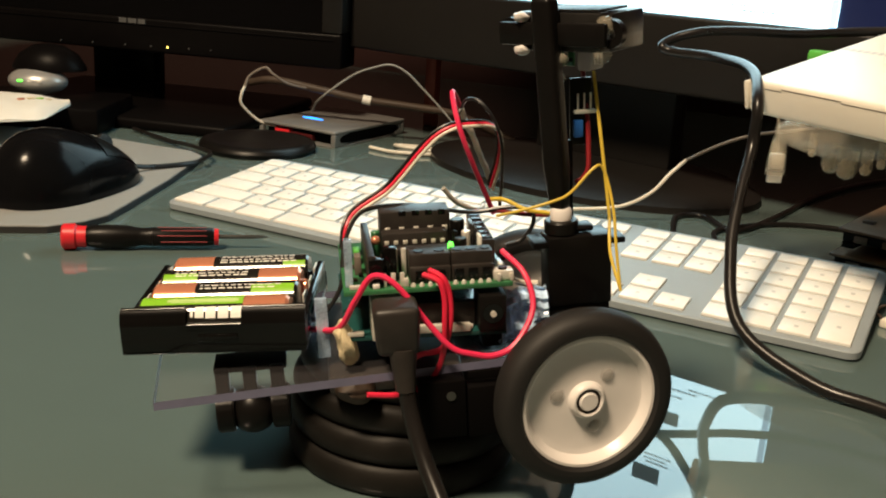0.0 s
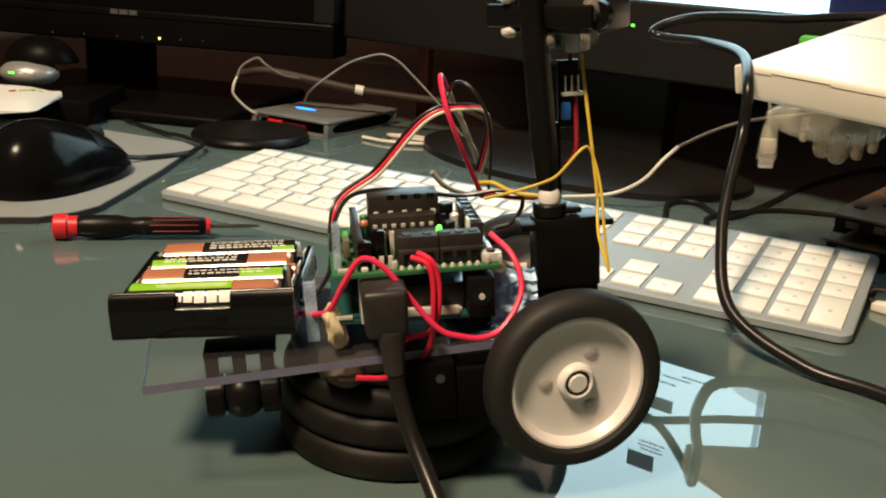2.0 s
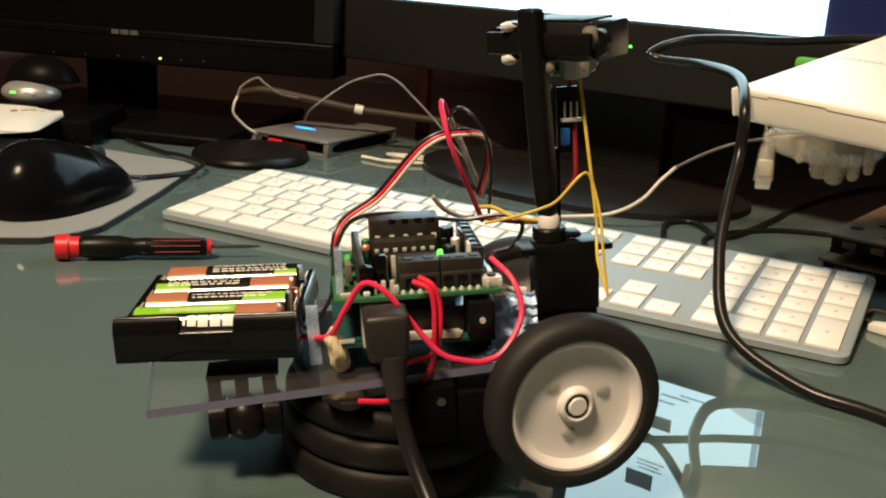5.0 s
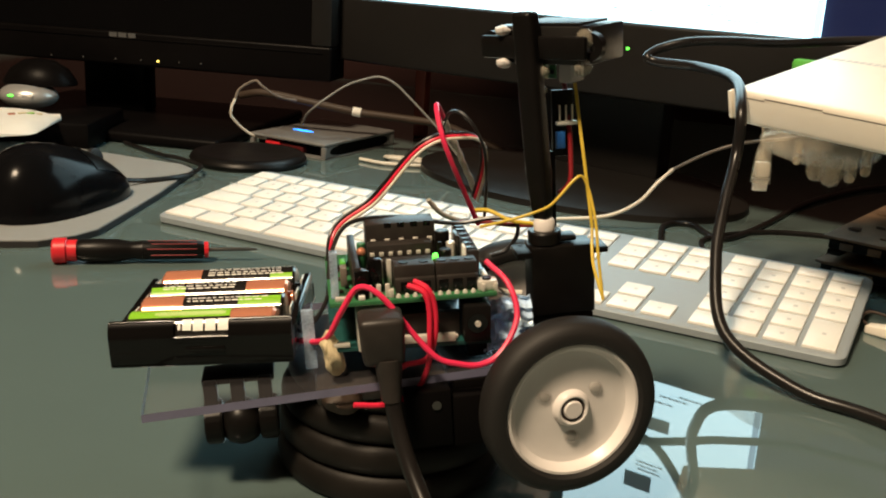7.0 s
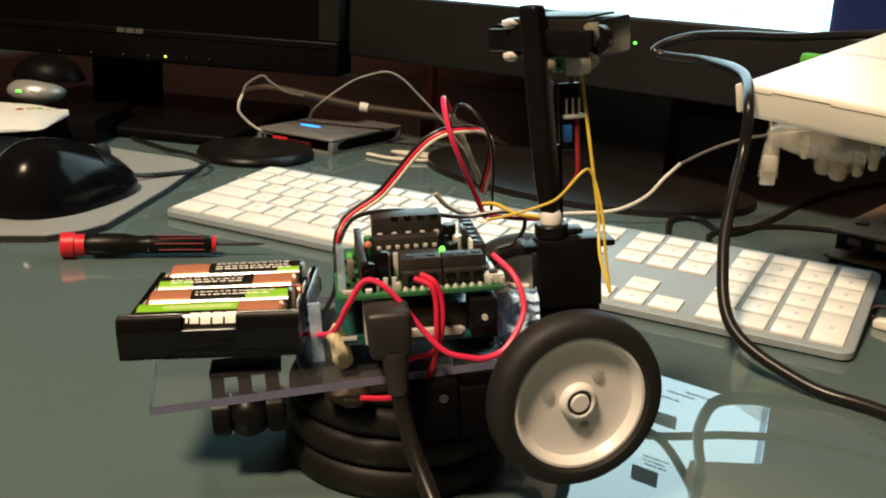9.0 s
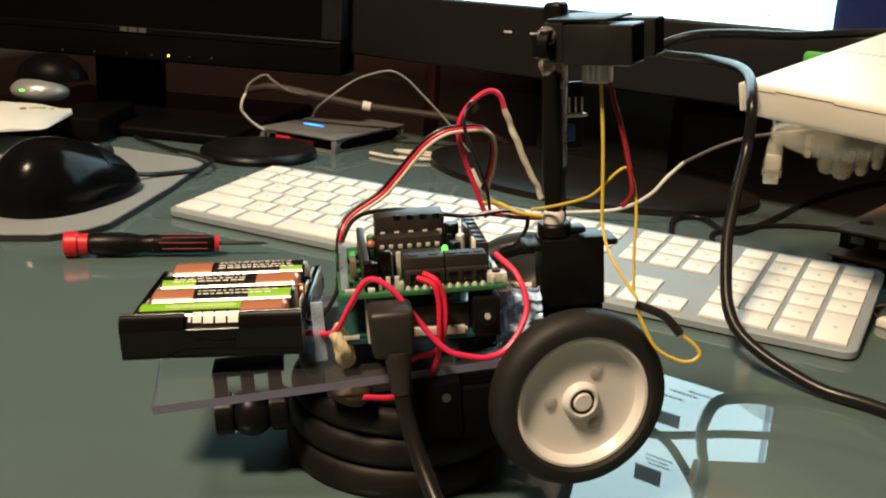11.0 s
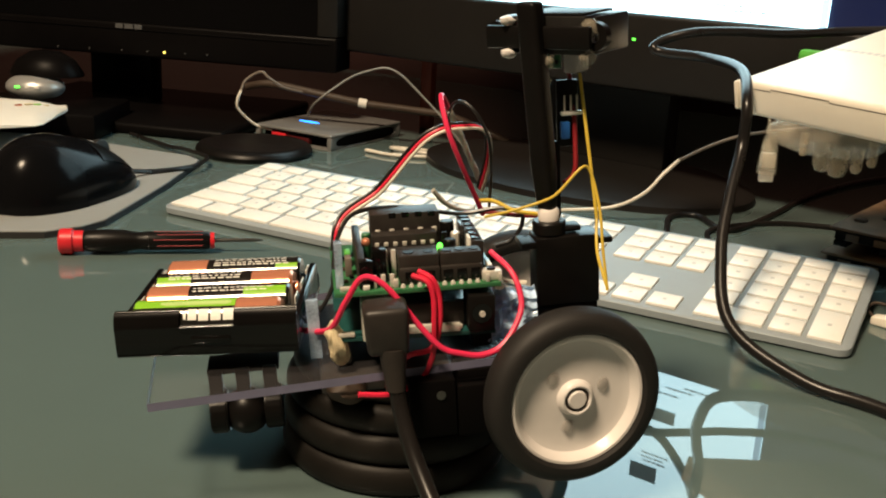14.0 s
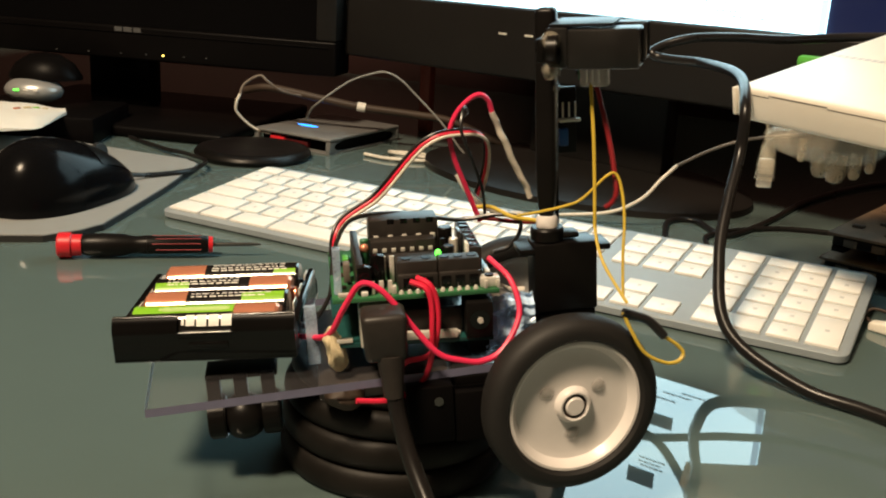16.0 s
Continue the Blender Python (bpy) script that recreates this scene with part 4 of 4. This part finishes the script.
# ---- things on the desk ----
def screwdriver():
    s = empty("screwdriver", 14, -107.5, 7.6, 39.5)
    tagged(s, "small screwdriver with red and black handle on the desk", "screwdriver")
    turn = Euler((0, radians(90), 0)).to_matrix().to_4x4()

    def turned(name, prof, mat, label=""):
        bm = bmesh.new()
        lathe(bm, prof, 28, turn)
        part(name, bm, mat, s, label)

    turned("end_cap", [(0, 0), (6.2, 0), (7.4, 1), (7.4, 7.5), (6.2, 8.4), (6.2, 13.5), (0, 13.5)], M_RED_PLASTIC, "red swivel cap")
    turned("grip", [(0, 13.5), (5.4, 13.6), (6.5, 17), (6.8, 26), (6.5, 36), (5.3, 42), (5.0, 45), (5.6, 50), (0, 50)], M_BLACK, "black ribbed grip")
    turned("collar", [(0, 50), (5.5, 50.2), (5.3, 84), (4.6, 85), (0, 85)], M_BLACK, "black lower grip with red stripes")
    for i, a in enumerate((20, 55, 90, 125, 160, 200)):
        bm = bmesh.new()
        y, z = 5.42 * math.cos(radians(a)), 5.42 * math.sin(radians(a))
        sweep(bm, [(53 + 2 * (i % 2), y, z), (66, y, z * 0.99), (81, y * 0.985, z * 0.985)], 0.34, 6)
        part("stripe", bm, M_DARK_RED, s, "red stripe")
    turned("ring", [(0, 85), (4.9, 85.2), (4.7, 87.6), (0, 87.6)], M_RED_PLASTIC)
    turned("blade", [(0, 87.6), (1.2, 87.6), (1.1, 110), (0.5, 116), (0, 116)], M_STEEL)


screwdriver()


def mouse_and_pad():
    bm = bmesh.new()
    out = [(-230, -140), (-60, -121), (-36, -108), (-16, -92), (-8, -70), (-8, -51), (-20, -20), (-48, 49), (-72, 100), (-78, 114), (-84, 126), (-104, 134), (-153, 129), (-300, 120)]
    lo = [bm.verts.new((x, y, 0.1)) for x, y in out]
    hi = [bm.verts.new((x, y, 4)) for x, y in out]
    bm.faces.new(hi)
    bm.faces.new(lo[::-1])
    for i in range(len(out)):
        j = (i + 1) % len(out)
        f = bm.faces.new((lo[i], lo[j], hi[j], hi[i]))
    bmesh.ops.recalc_face_normals(bm, faces=bm.faces)
    pad = tagged(part("mouse_pad", bm, M_PAD_EDGE, smooth=False), "grey mouse pad with black foam edge on the desk", "mouse pad")
    bm = bmesh.new()
    cx, cy = -140, 0
    lo = [bm.verts.new((cx + (x - cx) * 0.992, cy + (y - cy) * 0.992, 4.02)) for x, y in out]
    hi = [bm.verts.new((cx + (x - cx) * 0.990, cy + (y - cy) * 0.990, 4.6)) for x, y in out]
    bm.faces.new(hi)
    for i in range(len(out)):
        j = (i + 1) % len(out)
        bm.faces.new((lo[i], lo[j], hi[j], hi[i]))
    bmesh.ops.recalc_face_normals(bm, faces=bm.faces)
    part("pad_surface", bm, M_PAD, pad, "smooth grey pad surface", smooth=False)
    m = empty("computer_mouse", -75, -21, 4.7, 97)
    tagged(m, "glossy black computer mouse on a grey pad", "mouse")

    def skin(name, mat, pick, lift):
        bm = bmesh.new()
        nu, nv = 48, 24
        grid = []
        for i in range(nu + 1):
            u = -1 + 2 * i / nu
            s = max(0.0, 1 - abs(u) ** 2.6) ** 0.5
            w = 33.5 * s * (1 - 0.10 * u)
            h = (41.5 - 17 * u - 9 * u * u) * max(0.0, 1 - abs(u) ** 3.2) ** 0.5
            row = []
            for k in range(nv + 1):
                a = math.pi * k / nv
                y = math.cos(a)
                row.append(bm.verts.new((u * (63 + lift), y * (w + lift), max(0, math.sin(a)) ** 0.86 * (h + lift))))
            grid.append(row)
        for i in range(nu):
            for k in range(nv):
                if pick(-1 + 2 * (i + 0.5) / nu, math.cos(math.pi * (k + 0.5) / nv)):
                    bm.faces.new((grid[i][k], grid[i + 1][k], grid[i + 1][k + 1], grid[i][k + 1]))
        bmesh.ops.remove_doubles(bm, verts=bm.verts, dist=0.01)
        bmesh.ops.recalc_face_normals(bm, faces=bm.faces)
        for v in [v for v in bm.verts if not v.link_faces]:
            bm.verts.remove(v)
        return part(name, bm, mat, m)

    skin("shell", M_MOUSE, lambda u, y: True, 0.0)
    skin("button", M_BLACK, lambda u, y: u > 0.12 and 0.08 < y < 0.82, 0.5)
    skin("button", M_BLACK, lambda u, y: u > 0.12 and -0.82 < y < -0.08, 0.5)
    bm = bmesh.new()
    lathe(bm, [(0, 2.5), (7, 2.5), (9, 1.5), (9, -1.5), (7, -2.5), (0, -2.5)], 24, Euler((radians(90), 0, 0)).to_matrix().to_4x4())
    put(part("scroll_wheel", bm, M_RUBBER, m), 36, 0, 24)
    wire("mouse_cord", [(60, -2, 6), (80, -8, 2.5), (104, -20, 2), (122, -23, 2), (146, -16, 2), (157, -3, 2), (172, 26, 1), (181, 44, -1), (200, 80, -2.2), (214, 111, -2.2)], 1.8, M_CORD, m)


mouse_and_pad()


def puck():
    bm = bmesh.new()
    lathe(bm, [(0, 7.6), (34, 7.8), (38, 8.6), (44, 9.0), (47.5, 8.0), (49.5, 6.2), (50.5, 4), (48.5, 0.5), (46, 0), (0, 0)], 64)
    put(tagged(part("round_base", bm, M_BLACK), "flat round black plastic base on the desk", "base"), -84, 196, 0)


puck()


def card_reader():
    h = empty("usb_hub", -123, 247, 0, -3)
    tagged(h, "low silver hub with a glowing blue light and dark openings", "usb hub")
    W, D, H = 88, 112, 15.0
    top = bmesh.new()
    box(top, 0, W, 0, D, H - 3, H, bevel=1.3, seg=3)
    part("top", top, M_HUB, h)
    for x, y in ((0, 0), (W - 5, 0), (0, D - 5), (W - 5, D - 5)):
        box_part("corner_post", (x, x + 5, y, y + 5, 1.8, H - 3.1), M_HUB, h, bevel=1.2)
    box_part("bottom", (0.6, W - 0.6, 0.6, D - 0.6, 0, 1.7), M_HUB, h, bevel=0.7)
    box_part("core", (4, W - 4, 9, D - 4, 1.8, H - 3.1), M_BEZEL, h, bevel=0)
    # webs that round the ends of the side opening
    for y0, y1, turn in ((5.2, 22, 1), (D - 22, D - 5.2, -1)):
        bm = bmesh.new()
        n = 8
        line = [(y0, 1.8), (y0, H - 3.1)] if turn == 1 else [(y1, H - 3.1), (y1, 1.8)]
        for i in range(n + 1):
            a = radians(90 - 180 * i / n) if turn == 1 else radians(270 - 180 * i / n)
            line.append(((y1 if turn == 1 else y0) - turn * 14 * math.cos(a) * turn, (H - 1.3) / 2 + 0.9 * (H / 2 - 2.6) * math.sin(a)))
        front = [bm.verts.new((W - 0.7, y, z)) for y, z in line]
        back = [bm.verts.new((W - 3.2, y, z)) for y, z in line]
        bm.faces.new(front)
        bm.faces.new(back[::-1])
        for i in range(len(line)):
            k = (i + 1) % len(line)
            bm.faces.new((front[i], back[i], back[k], front[k]))
        bmesh.ops.recalc_face_normals(bm, faces=bm.faces)
        part("side_web", bm, M_HUB, h, smooth=False)
    box_part("memory_stick", (17, 34, 2.2, 14, 3, 9.4), M_RED_PLASTIC, h, "red stick in a port", bevel=1)
    box_part("memory_stick", (34.5, 60, 3.5, 14, 2.4, 8.8), M_RED_BLACK, h, "dark red stick in a port", bevel=1)
    bm = bmesh.new()
    lathe(bm, [(0, 0.5), (2.4, 0.4), (3, 0), (3, -0.6), (0, -0.6)], 24)
    bmesh.ops.scale(bm, vec=(4.2, 1.0, 1), verts=bm.verts)
    put(part("status_light", bm, M_BLUE_LED, h, "glowing blue light"), 30, 42, H)


card_reader()


def thing_wire(name, pts, r, mat, label, category="cable"):
    return tagged(wire(name, pts, r, mat, seg=12), label, category)


thing_wire("power_cord", [(600, -110, 4), (520, -90, 3.5), (454, -62.6, 3.5), (420, -55, 5), (383, -40, 18.4), (369, -14.5, 46), (365, 9, 70.7), (363.6, 28.6, 92.1), (362, 33.6, 114.7), (348.5, 72.7, 125.6), (318, 118, 126), (290, 130, 125.5), (281, 131, 128), (287, 138, 133.5), (303, 146, 138.5), (325, 163, 140), (352, 183, 140), (395, 210, 144), (470, 225, 150)], 2.95, M_CORD, "thick glossy black cord looping up from the desk", "cable")
rising = thing_wire("white_cable", [(150, 112, 16), (186, 127, 6), (218, 165, 5), (250, 178, 10), (270, 184, 22), (280, 192, 36), (288, 200, 46)], 1.35, M_WHITE_WIRE, "thin white cable rising behind the keyboard, grey further on")
wire("grey_end", [(287.6, 199.6, 45.6), (304, 212, 56), (321, 222, 64), (341, 215, 71), (372, 200, 80), (400, 200, 86)], 1.15, M_GREY_BROWN, rising, "grey-brown end of the cable")
thing_wire("black_cable", [(295, 162, 2.2), (284, 210, 2.2), (300, 225, 2.2), (328, 198, 2.2), (345, 260, 2.2), (362, 370, 2.2), (404, 477, 2.2), (480, 560, 2.2)], 2.0, M_CORD, "thin black cable on the desk")
thing_wire("black_cable", [(330, 150, 2.2), (318, 190, 2.2), (345, 235, 2.2), (380, 255, 2.2), (440, 265, 2.2)], 1.7, M_CORD, "thin black cable on the desk")
curling = thing_wire("white_cable", [(-104, 262, 8), (-120, 246, 13), (-130, 232, 28), (-130, 230, 38), (-129, 234, 46)], 1.3, M_WHITE_WIRE, "white cable curving up from the hub, grey-brown further on")
# The cable's far end is a darker grey-brown than its start.
wire("brown_end", [(-129, 233.6, 45.4), (-127, 238, 55), (-116, 246, 63), (-108, 248, 58), (-98, 262, 48), (-80, 300, 40)], 1.2, M_GREY_BROWN, curling, "grey-brown end of the cable")
thing_wire("white_cable", [(-12, 264, 2.2), (17, 262, 2.2), (48, 280, 2.2), (30, 300, 2.2), (0, 290, 2.2), (20, 275, 5), (60, 290, 2.2)], 1.6, M_WHITE_WIRE, "coiled white cable on the desk")
thing_wire("grey_cable", [(-75, 262, 26), (-50, 240, 44), (-28, 257, 65), (-12, 267, 73), (1.5, 273, 76), (14, 277, 71), (26, 280, 61), (53, 286, 36), (75, 292, 10), (90, 300, 2.2)], 0.95, M_GREY_WIRE, "thin grey cable arching over the hub")


def strap():
    s = wire("strap", [(-150, 268, 44), (-124, 270, 49), (-82, 282, 44), (-41, 299, 37.5), (0, 318, 34), (35, 334, 30), (70, 350, 16), (92, 362, 5)], 3.6, M_BROWN, seg=12)
    tagged(s, "thick brown flexible cable behind the hub", "cable")
    bm = bmesh.new()
    cyl(bm, (-43, 298.4, 37.9), (-36, 301.6, 36.8), 4.3, seg=20)
    part("clip", bm, M_PAPER, s, "pale cable clip")


strap()


def red_post():
    tagged(box_part("wooden_post", (-40, -28, 410, 422, 0, 110), M_RED_POST, bevel=1.5), "upright red-brown wooden post behind the monitor", "post")


red_post()


def modem():
    c = tagged(box_part("storage_case", (-95, 60, -40, 60, 0, 24), M_BEZEL, bevel=3), "low black case on the desk", "case")
    put(c, -285, 146, 0, 0, 0, 27)
    m = empty("modem", -309, 158, 24.1, 27)
    tagged(m, "rounded silver modem with small status lights on a black case", "modem")
    bm = bmesh.new()
    bmesh.ops.create_uvsphere(bm, u_segments=32, v_segments=18, radius=1)
    for v in bm.verts:
        v.co = (v.co.x * 27, v.co.y * 20, v.co.z * 12.5 + 12.5)
    part("shell", bm, M_SILVER, m)
    bm = bmesh.new()
    lathe(bm, [(0, 46), (14, 44), (27, 36), (34, 25), (34, 22), (0, 22)], 32)
    bmesh.ops.scale(bm, vec=(1, 0.7, 1), verts=bm.verts)
    put(part("hood", bm, M_BEZEL, m, "dark rounded hood"), 6, 14, 0)
    for x, mat in ((-9, M_GREEN_LED), (0, M_PAPER), (9, M_PAPER)):
        bm = bmesh.new()
        box(bm, -2.2, 2.2, -1, 1, -0.8, 0.8, bevel=0.3)
        put(part("status_light", bm, mat, m), x, -19.2, 14.5)


modem()


def paper_pack():
    bm = bmesh.new()
    nx, ny = 16, 10
    grid = []
    for i in range(nx + 1):
        grid.append([])
        for k in range(ny + 1):
            u, v = i / nx, k / ny
            x = -120 + 120 * u
            half = min(46.0, 3.0 - 1.05 * x)
            y = (v - 0.5) * 2 * half * (1.5 if v < 0.5 else 1.0)
            z = 1.5 + 13 * math.sin(math.pi * v) ** 0.6 * (1 - 0.75 * u * u) + 2.5 * noise.noise(Vector((x, y, 0)) * 0.05)
            grid[-1].append(bm.verts.new((x, y, z)))
    for i in range(nx):
        for k in range(ny):
            bm.faces.new((grid[i][k], grid[i + 1][k], grid[i + 1][k + 1], grid[i][k + 1]))
    geo = bmesh.ops.extrude_face_region(bm, geom=list(bm.faces))
    for v in geo["geom"]:
        if isinstance(v, bmesh.types.BMVert):
            v.co.z = 0.1
    bmesh.ops.recalc_face_normals(bm, faces=bm.faces)
    p = part("paper_packet", bm, M_PAPER)
    p.matrix_basis = pose(-0.247, 0.137, 0.0242, 0, 0, 64)
    for x, w, mat in ((-20, 5, M_GLUE), (-28, 6, M_CELL_GREEN), (-36, 7, M_GLUE), (-45, 6, M_COPPER)):
        v = 0.36
        y = (v - 0.5) * 3 * min(46.0, 3.0 - 1.05 * x)
        z = 1.9 + 13 * math.sin(math.pi * v) ** 0.6 * (1 - 0.75 * (1 + x / 120) ** 2) + 2.5 * noise.noise(Vector((x, y, 0)) * 0.05)
        bm = bmesh.new()
        box(bm, -w / 2, w / 2, -1.3, 1.3, -0.6, 0.2, bevel=0.1)
        put(part("print_mark", bm, mat, p), x, y, z, 12, 0, 20)
    tagged(p, "crumpled white paper packet lying on a black case", "packet")


paper_pack()


def white_box():
    w = new("router_box")
    w.matrix_basis = pose(0.3525, 0.0591, 0.1067, 14, 0, -32.7)
    tagged(w, "off-white flat plastic box propped above the desk", "router")
    bm = bmesh.new()
    box(bm, 0, 190, 0, 150, -3, 15.7, bevel=3.0, seg=4)
    part("case", bm, M_WHITE_CASE, w)
    for x0, x1, z in ((12, 24, 12.0), (24.2, 62, 13.2), (62.2, 186, 12.2)):
        box_part("seam", (x0, x1, -0.12, 0.5, z, z + 0.45), M_GREY_BROWN, w, bevel=0)
    box_part("side_fin", (-3.2, -0.6, 0.5, 12, -1.5, 14.4), M_WHITE_CASE, w, bevel=1.1)
    bm = bmesh.new()
    for i in range(9):
        box(bm, 4 + i * 4.6, 7.2 + i * 4.6, 67, 70.5, 15.6, 15.8)
    part("badge", bm, M_LEGEND, w)


white_box()


def drive_stack():
    for z, dx, dy in ((0, 0, 0), (16.4, 2.5, 1)):
        d = empty("disk_drive", 398 + dx, 150 + dy, z, -12)
        tagged(d, "bare black disk drive with brown circuit board on top", "disk drive", group="stacked drives")
        box_part("casing", (1.5, 101, 2, 146, 3.6, 10.4), M_BLACK, d, bevel=1.0)
        board = box_part("circuit", (-1, 103, -1, 147, 10.5, 12.2), M_DRIVE, d, "brown circuit board", bevel=0.3)
        random.seed(int(z))
        for i in range(14):
            x, y = random.uniform(4, 90), random.uniform(3, 130)
            box_part("chip", (x, x + random.uniform(3, 9), y, y + random.uniform(3, 8), 12.3, random.uniform(13.2, 14.4)), random.choice((M_BLACK, M_DRIVE, M_STEEL)), board, bevel=0.2)
        for x in (2, 30, 60, 92):
            box_part("rail_foot", (x, x + 8, 1, 140, 0, 3.5), M_BLACK, d, bevel=0.3)
        for i in range(5):
            box_part("contact", (9 + 17 * i, 17 + 17 * i, 0.6, 1.6, 4.2, 8.6), (M_GREY_BROWN, M_DRIVE, M_GREY_WIRE)[i % 3], d, bevel=0.3)


drive_stack()


def clear_pack():
    s = empty("clear_packaging", 352, 125, 66, -25)
    tagged(s, "clear moulded plastic packaging hanging under the white box", "packaging")
    bm = bmesh.new()
    bmesh.ops.create_uvsphere(bm, u_segments=32, v_segments=16, radius=1)
    for v in bm.verts:
        x, y, z = v.co
        q = 4
        n = (abs(x) ** q + abs(y) ** q + abs(z) ** 2) ** (1 / q) or 1
        v.co = (x / n * 34 + 34, y / n * 22 + 20, z * 12 + 20)
    part("tray", bm, M_CLEAR, s)
    for x, z, r in ((19, 8, 2.6), (33, 4, 6.0), (43, 3, 6.5), (55, 5, 3.6), (64, 10, 3)):
        bm = bmesh.new()
        lathe(bm, [(0, -r), (r * 0.7, -r * 0.7), (r, 0), (r, 12), (0, 12)], 20)
        put(part("lobe", bm, M_LOBE, s), x, 22, z)


clear_pack()


def usb_lead():
    u = empty("usb_lead", 360, 131, 55, 28)
    tagged(u, "short white cable with a silver plug hanging under the box", "cable")
    box_part("plug_grip", (-4.4, 4.4, -2.6, 2.6, 7.4, 17), M_WHITE_CASE, u, bevel=1.2)
    box_part("plug_collar", (-4.9, 4.9, -3.0, 3.0, 5.6, 7.2), M_SILVER, u, bevel=0.5)
    box_part("plug_shell", (-4.2, 4.2, -1.9, 1.9, -1, 5.5), M_TIN, u, bevel=0.4)
    box_part("plug_mouth", (-3.3, 3.3, -1.2, 1.2, -1.25, -0.95), M_BLACK, u, bevel=0)
    wire("cord", [(0, 0, 16.5), (-0.6, 0, 24), (-1.4, 2, 34), (-2, 6, 42)], 1.0, M_CLEAR, u)
    bm = bmesh.new()
    lathe(bm, [(0, 30), (3.0, 29), (4.6, 24), (5.8, 12), (6.2, 4), (5.6, 4), (5.2, 12), (4.0, 23), (0, 28)], 20)
    part("clear_sleeve", bm, M_CLEAR, u, "clear plastic sleeve")


def small_plug():
    p = empty("white_plug", 437.5, 62.5, 0, -14)
    tagged(p, "small white moulded plug with a brown wire on the desk", "plug")
    bm = bmesh.new()
    box(bm, 0, 26, -6, 6, 0.2, 8, bevel=1.4, seg=3)
    for v in bm.verts:
        k = 0.55 + 0.45 * min(1, v.co.x / 12)
        v.co.y *= k
        v.co.z *= k
    part("body", bm, M_WHITE_CASE, p)
    wire("brown_wire", [(1, 1, 3), (-4, 3, 6), (-2, 8, 9), (8, 10, 8), (24, 12, 4), (60, 14, 1.2)], 0.8, M_BROWN, p)
    wire("white_cord", [(25, 0, 4), (40, -2, 3), (70, -4, 2.2), (110, 4, 2.2)], 2.0, M_WHITE_WIRE, p)


small_plug()


usb_lead()


# ---- motion ----
def motions():
    # the wheels run steadily
    for w in (wheel_near, wheel_far):
        place = w.location.copy()
        walk(w, [(i / 10, Matrix.Translation(place) @ pose(0, 0, 0, 0, 0, 8) @ pose(0, 0, 0, 0, 45 + 65.35 * i, 0)) for i in range(161)])
    # the servo sweeps between two headings, to and fro
    swings = [0.24, 1.45, 2.69, 3.92, 5.14, 6.33, 7.57, 8.78, 10.0, 11.2, 12.44, 13.65, 14.9, 16.07]

    def share(t):
        s = 0.0
        for i, t0 in enumerate(swings):
            k = min(1, max(0, (t - t0 + 0.14) / 0.28))
            k = k * k * (3 - 2 * k)
            s = s + k if i % 2 == 0 else s - k
        return s

    def keyed(thing, place):
        walk(thing, [(i / 20, place(share(i / 20))) for i in range(321)])

    keyed(mast, lambda k: pose(0.1363, 0.030, 0.0365, 0, 0, 45 - 82 * k))
    keyed(leads, lambda k: pose(0.118, 0.061, 0.0364, 0, -17 * (1 - k), 0) @ pose(0, 0, 0, 0, 0, 76 * (1 - k)))
    keyed(yellow_lead, lambda k: pose(0.1515 - 0.0046 * k, 0.024 - 0.016 * k, 0.040 + 0.0041 * k, -14.5 + 2.5 * k, -13.8 + 17.1 * k, -40 * (1 - k)))
    keyed(yellow_loop, lambda k: pose(0.1467 - 0.0110 * (1 - k), 0.014, 0.0526, 0, 0, 20 * (1 - k)))
    keyed(red_lead, lambda k: pose(0.1475 + 0.0095 * k, 0.0365 - 0.0285 * k, 0.055 - 0.0005 * k, -14.4 - 6.1 * k, 0.5 - 7.1 * k, 0))
    keyed(tail, lambda k: pose(0.1539 - 0.006 * (1 - k), -0.0054 + 0.015 * (1 - k), 0.0202 - 0.012 * (1 - k), 0, 0, 120 * (1 - k)))


motions()
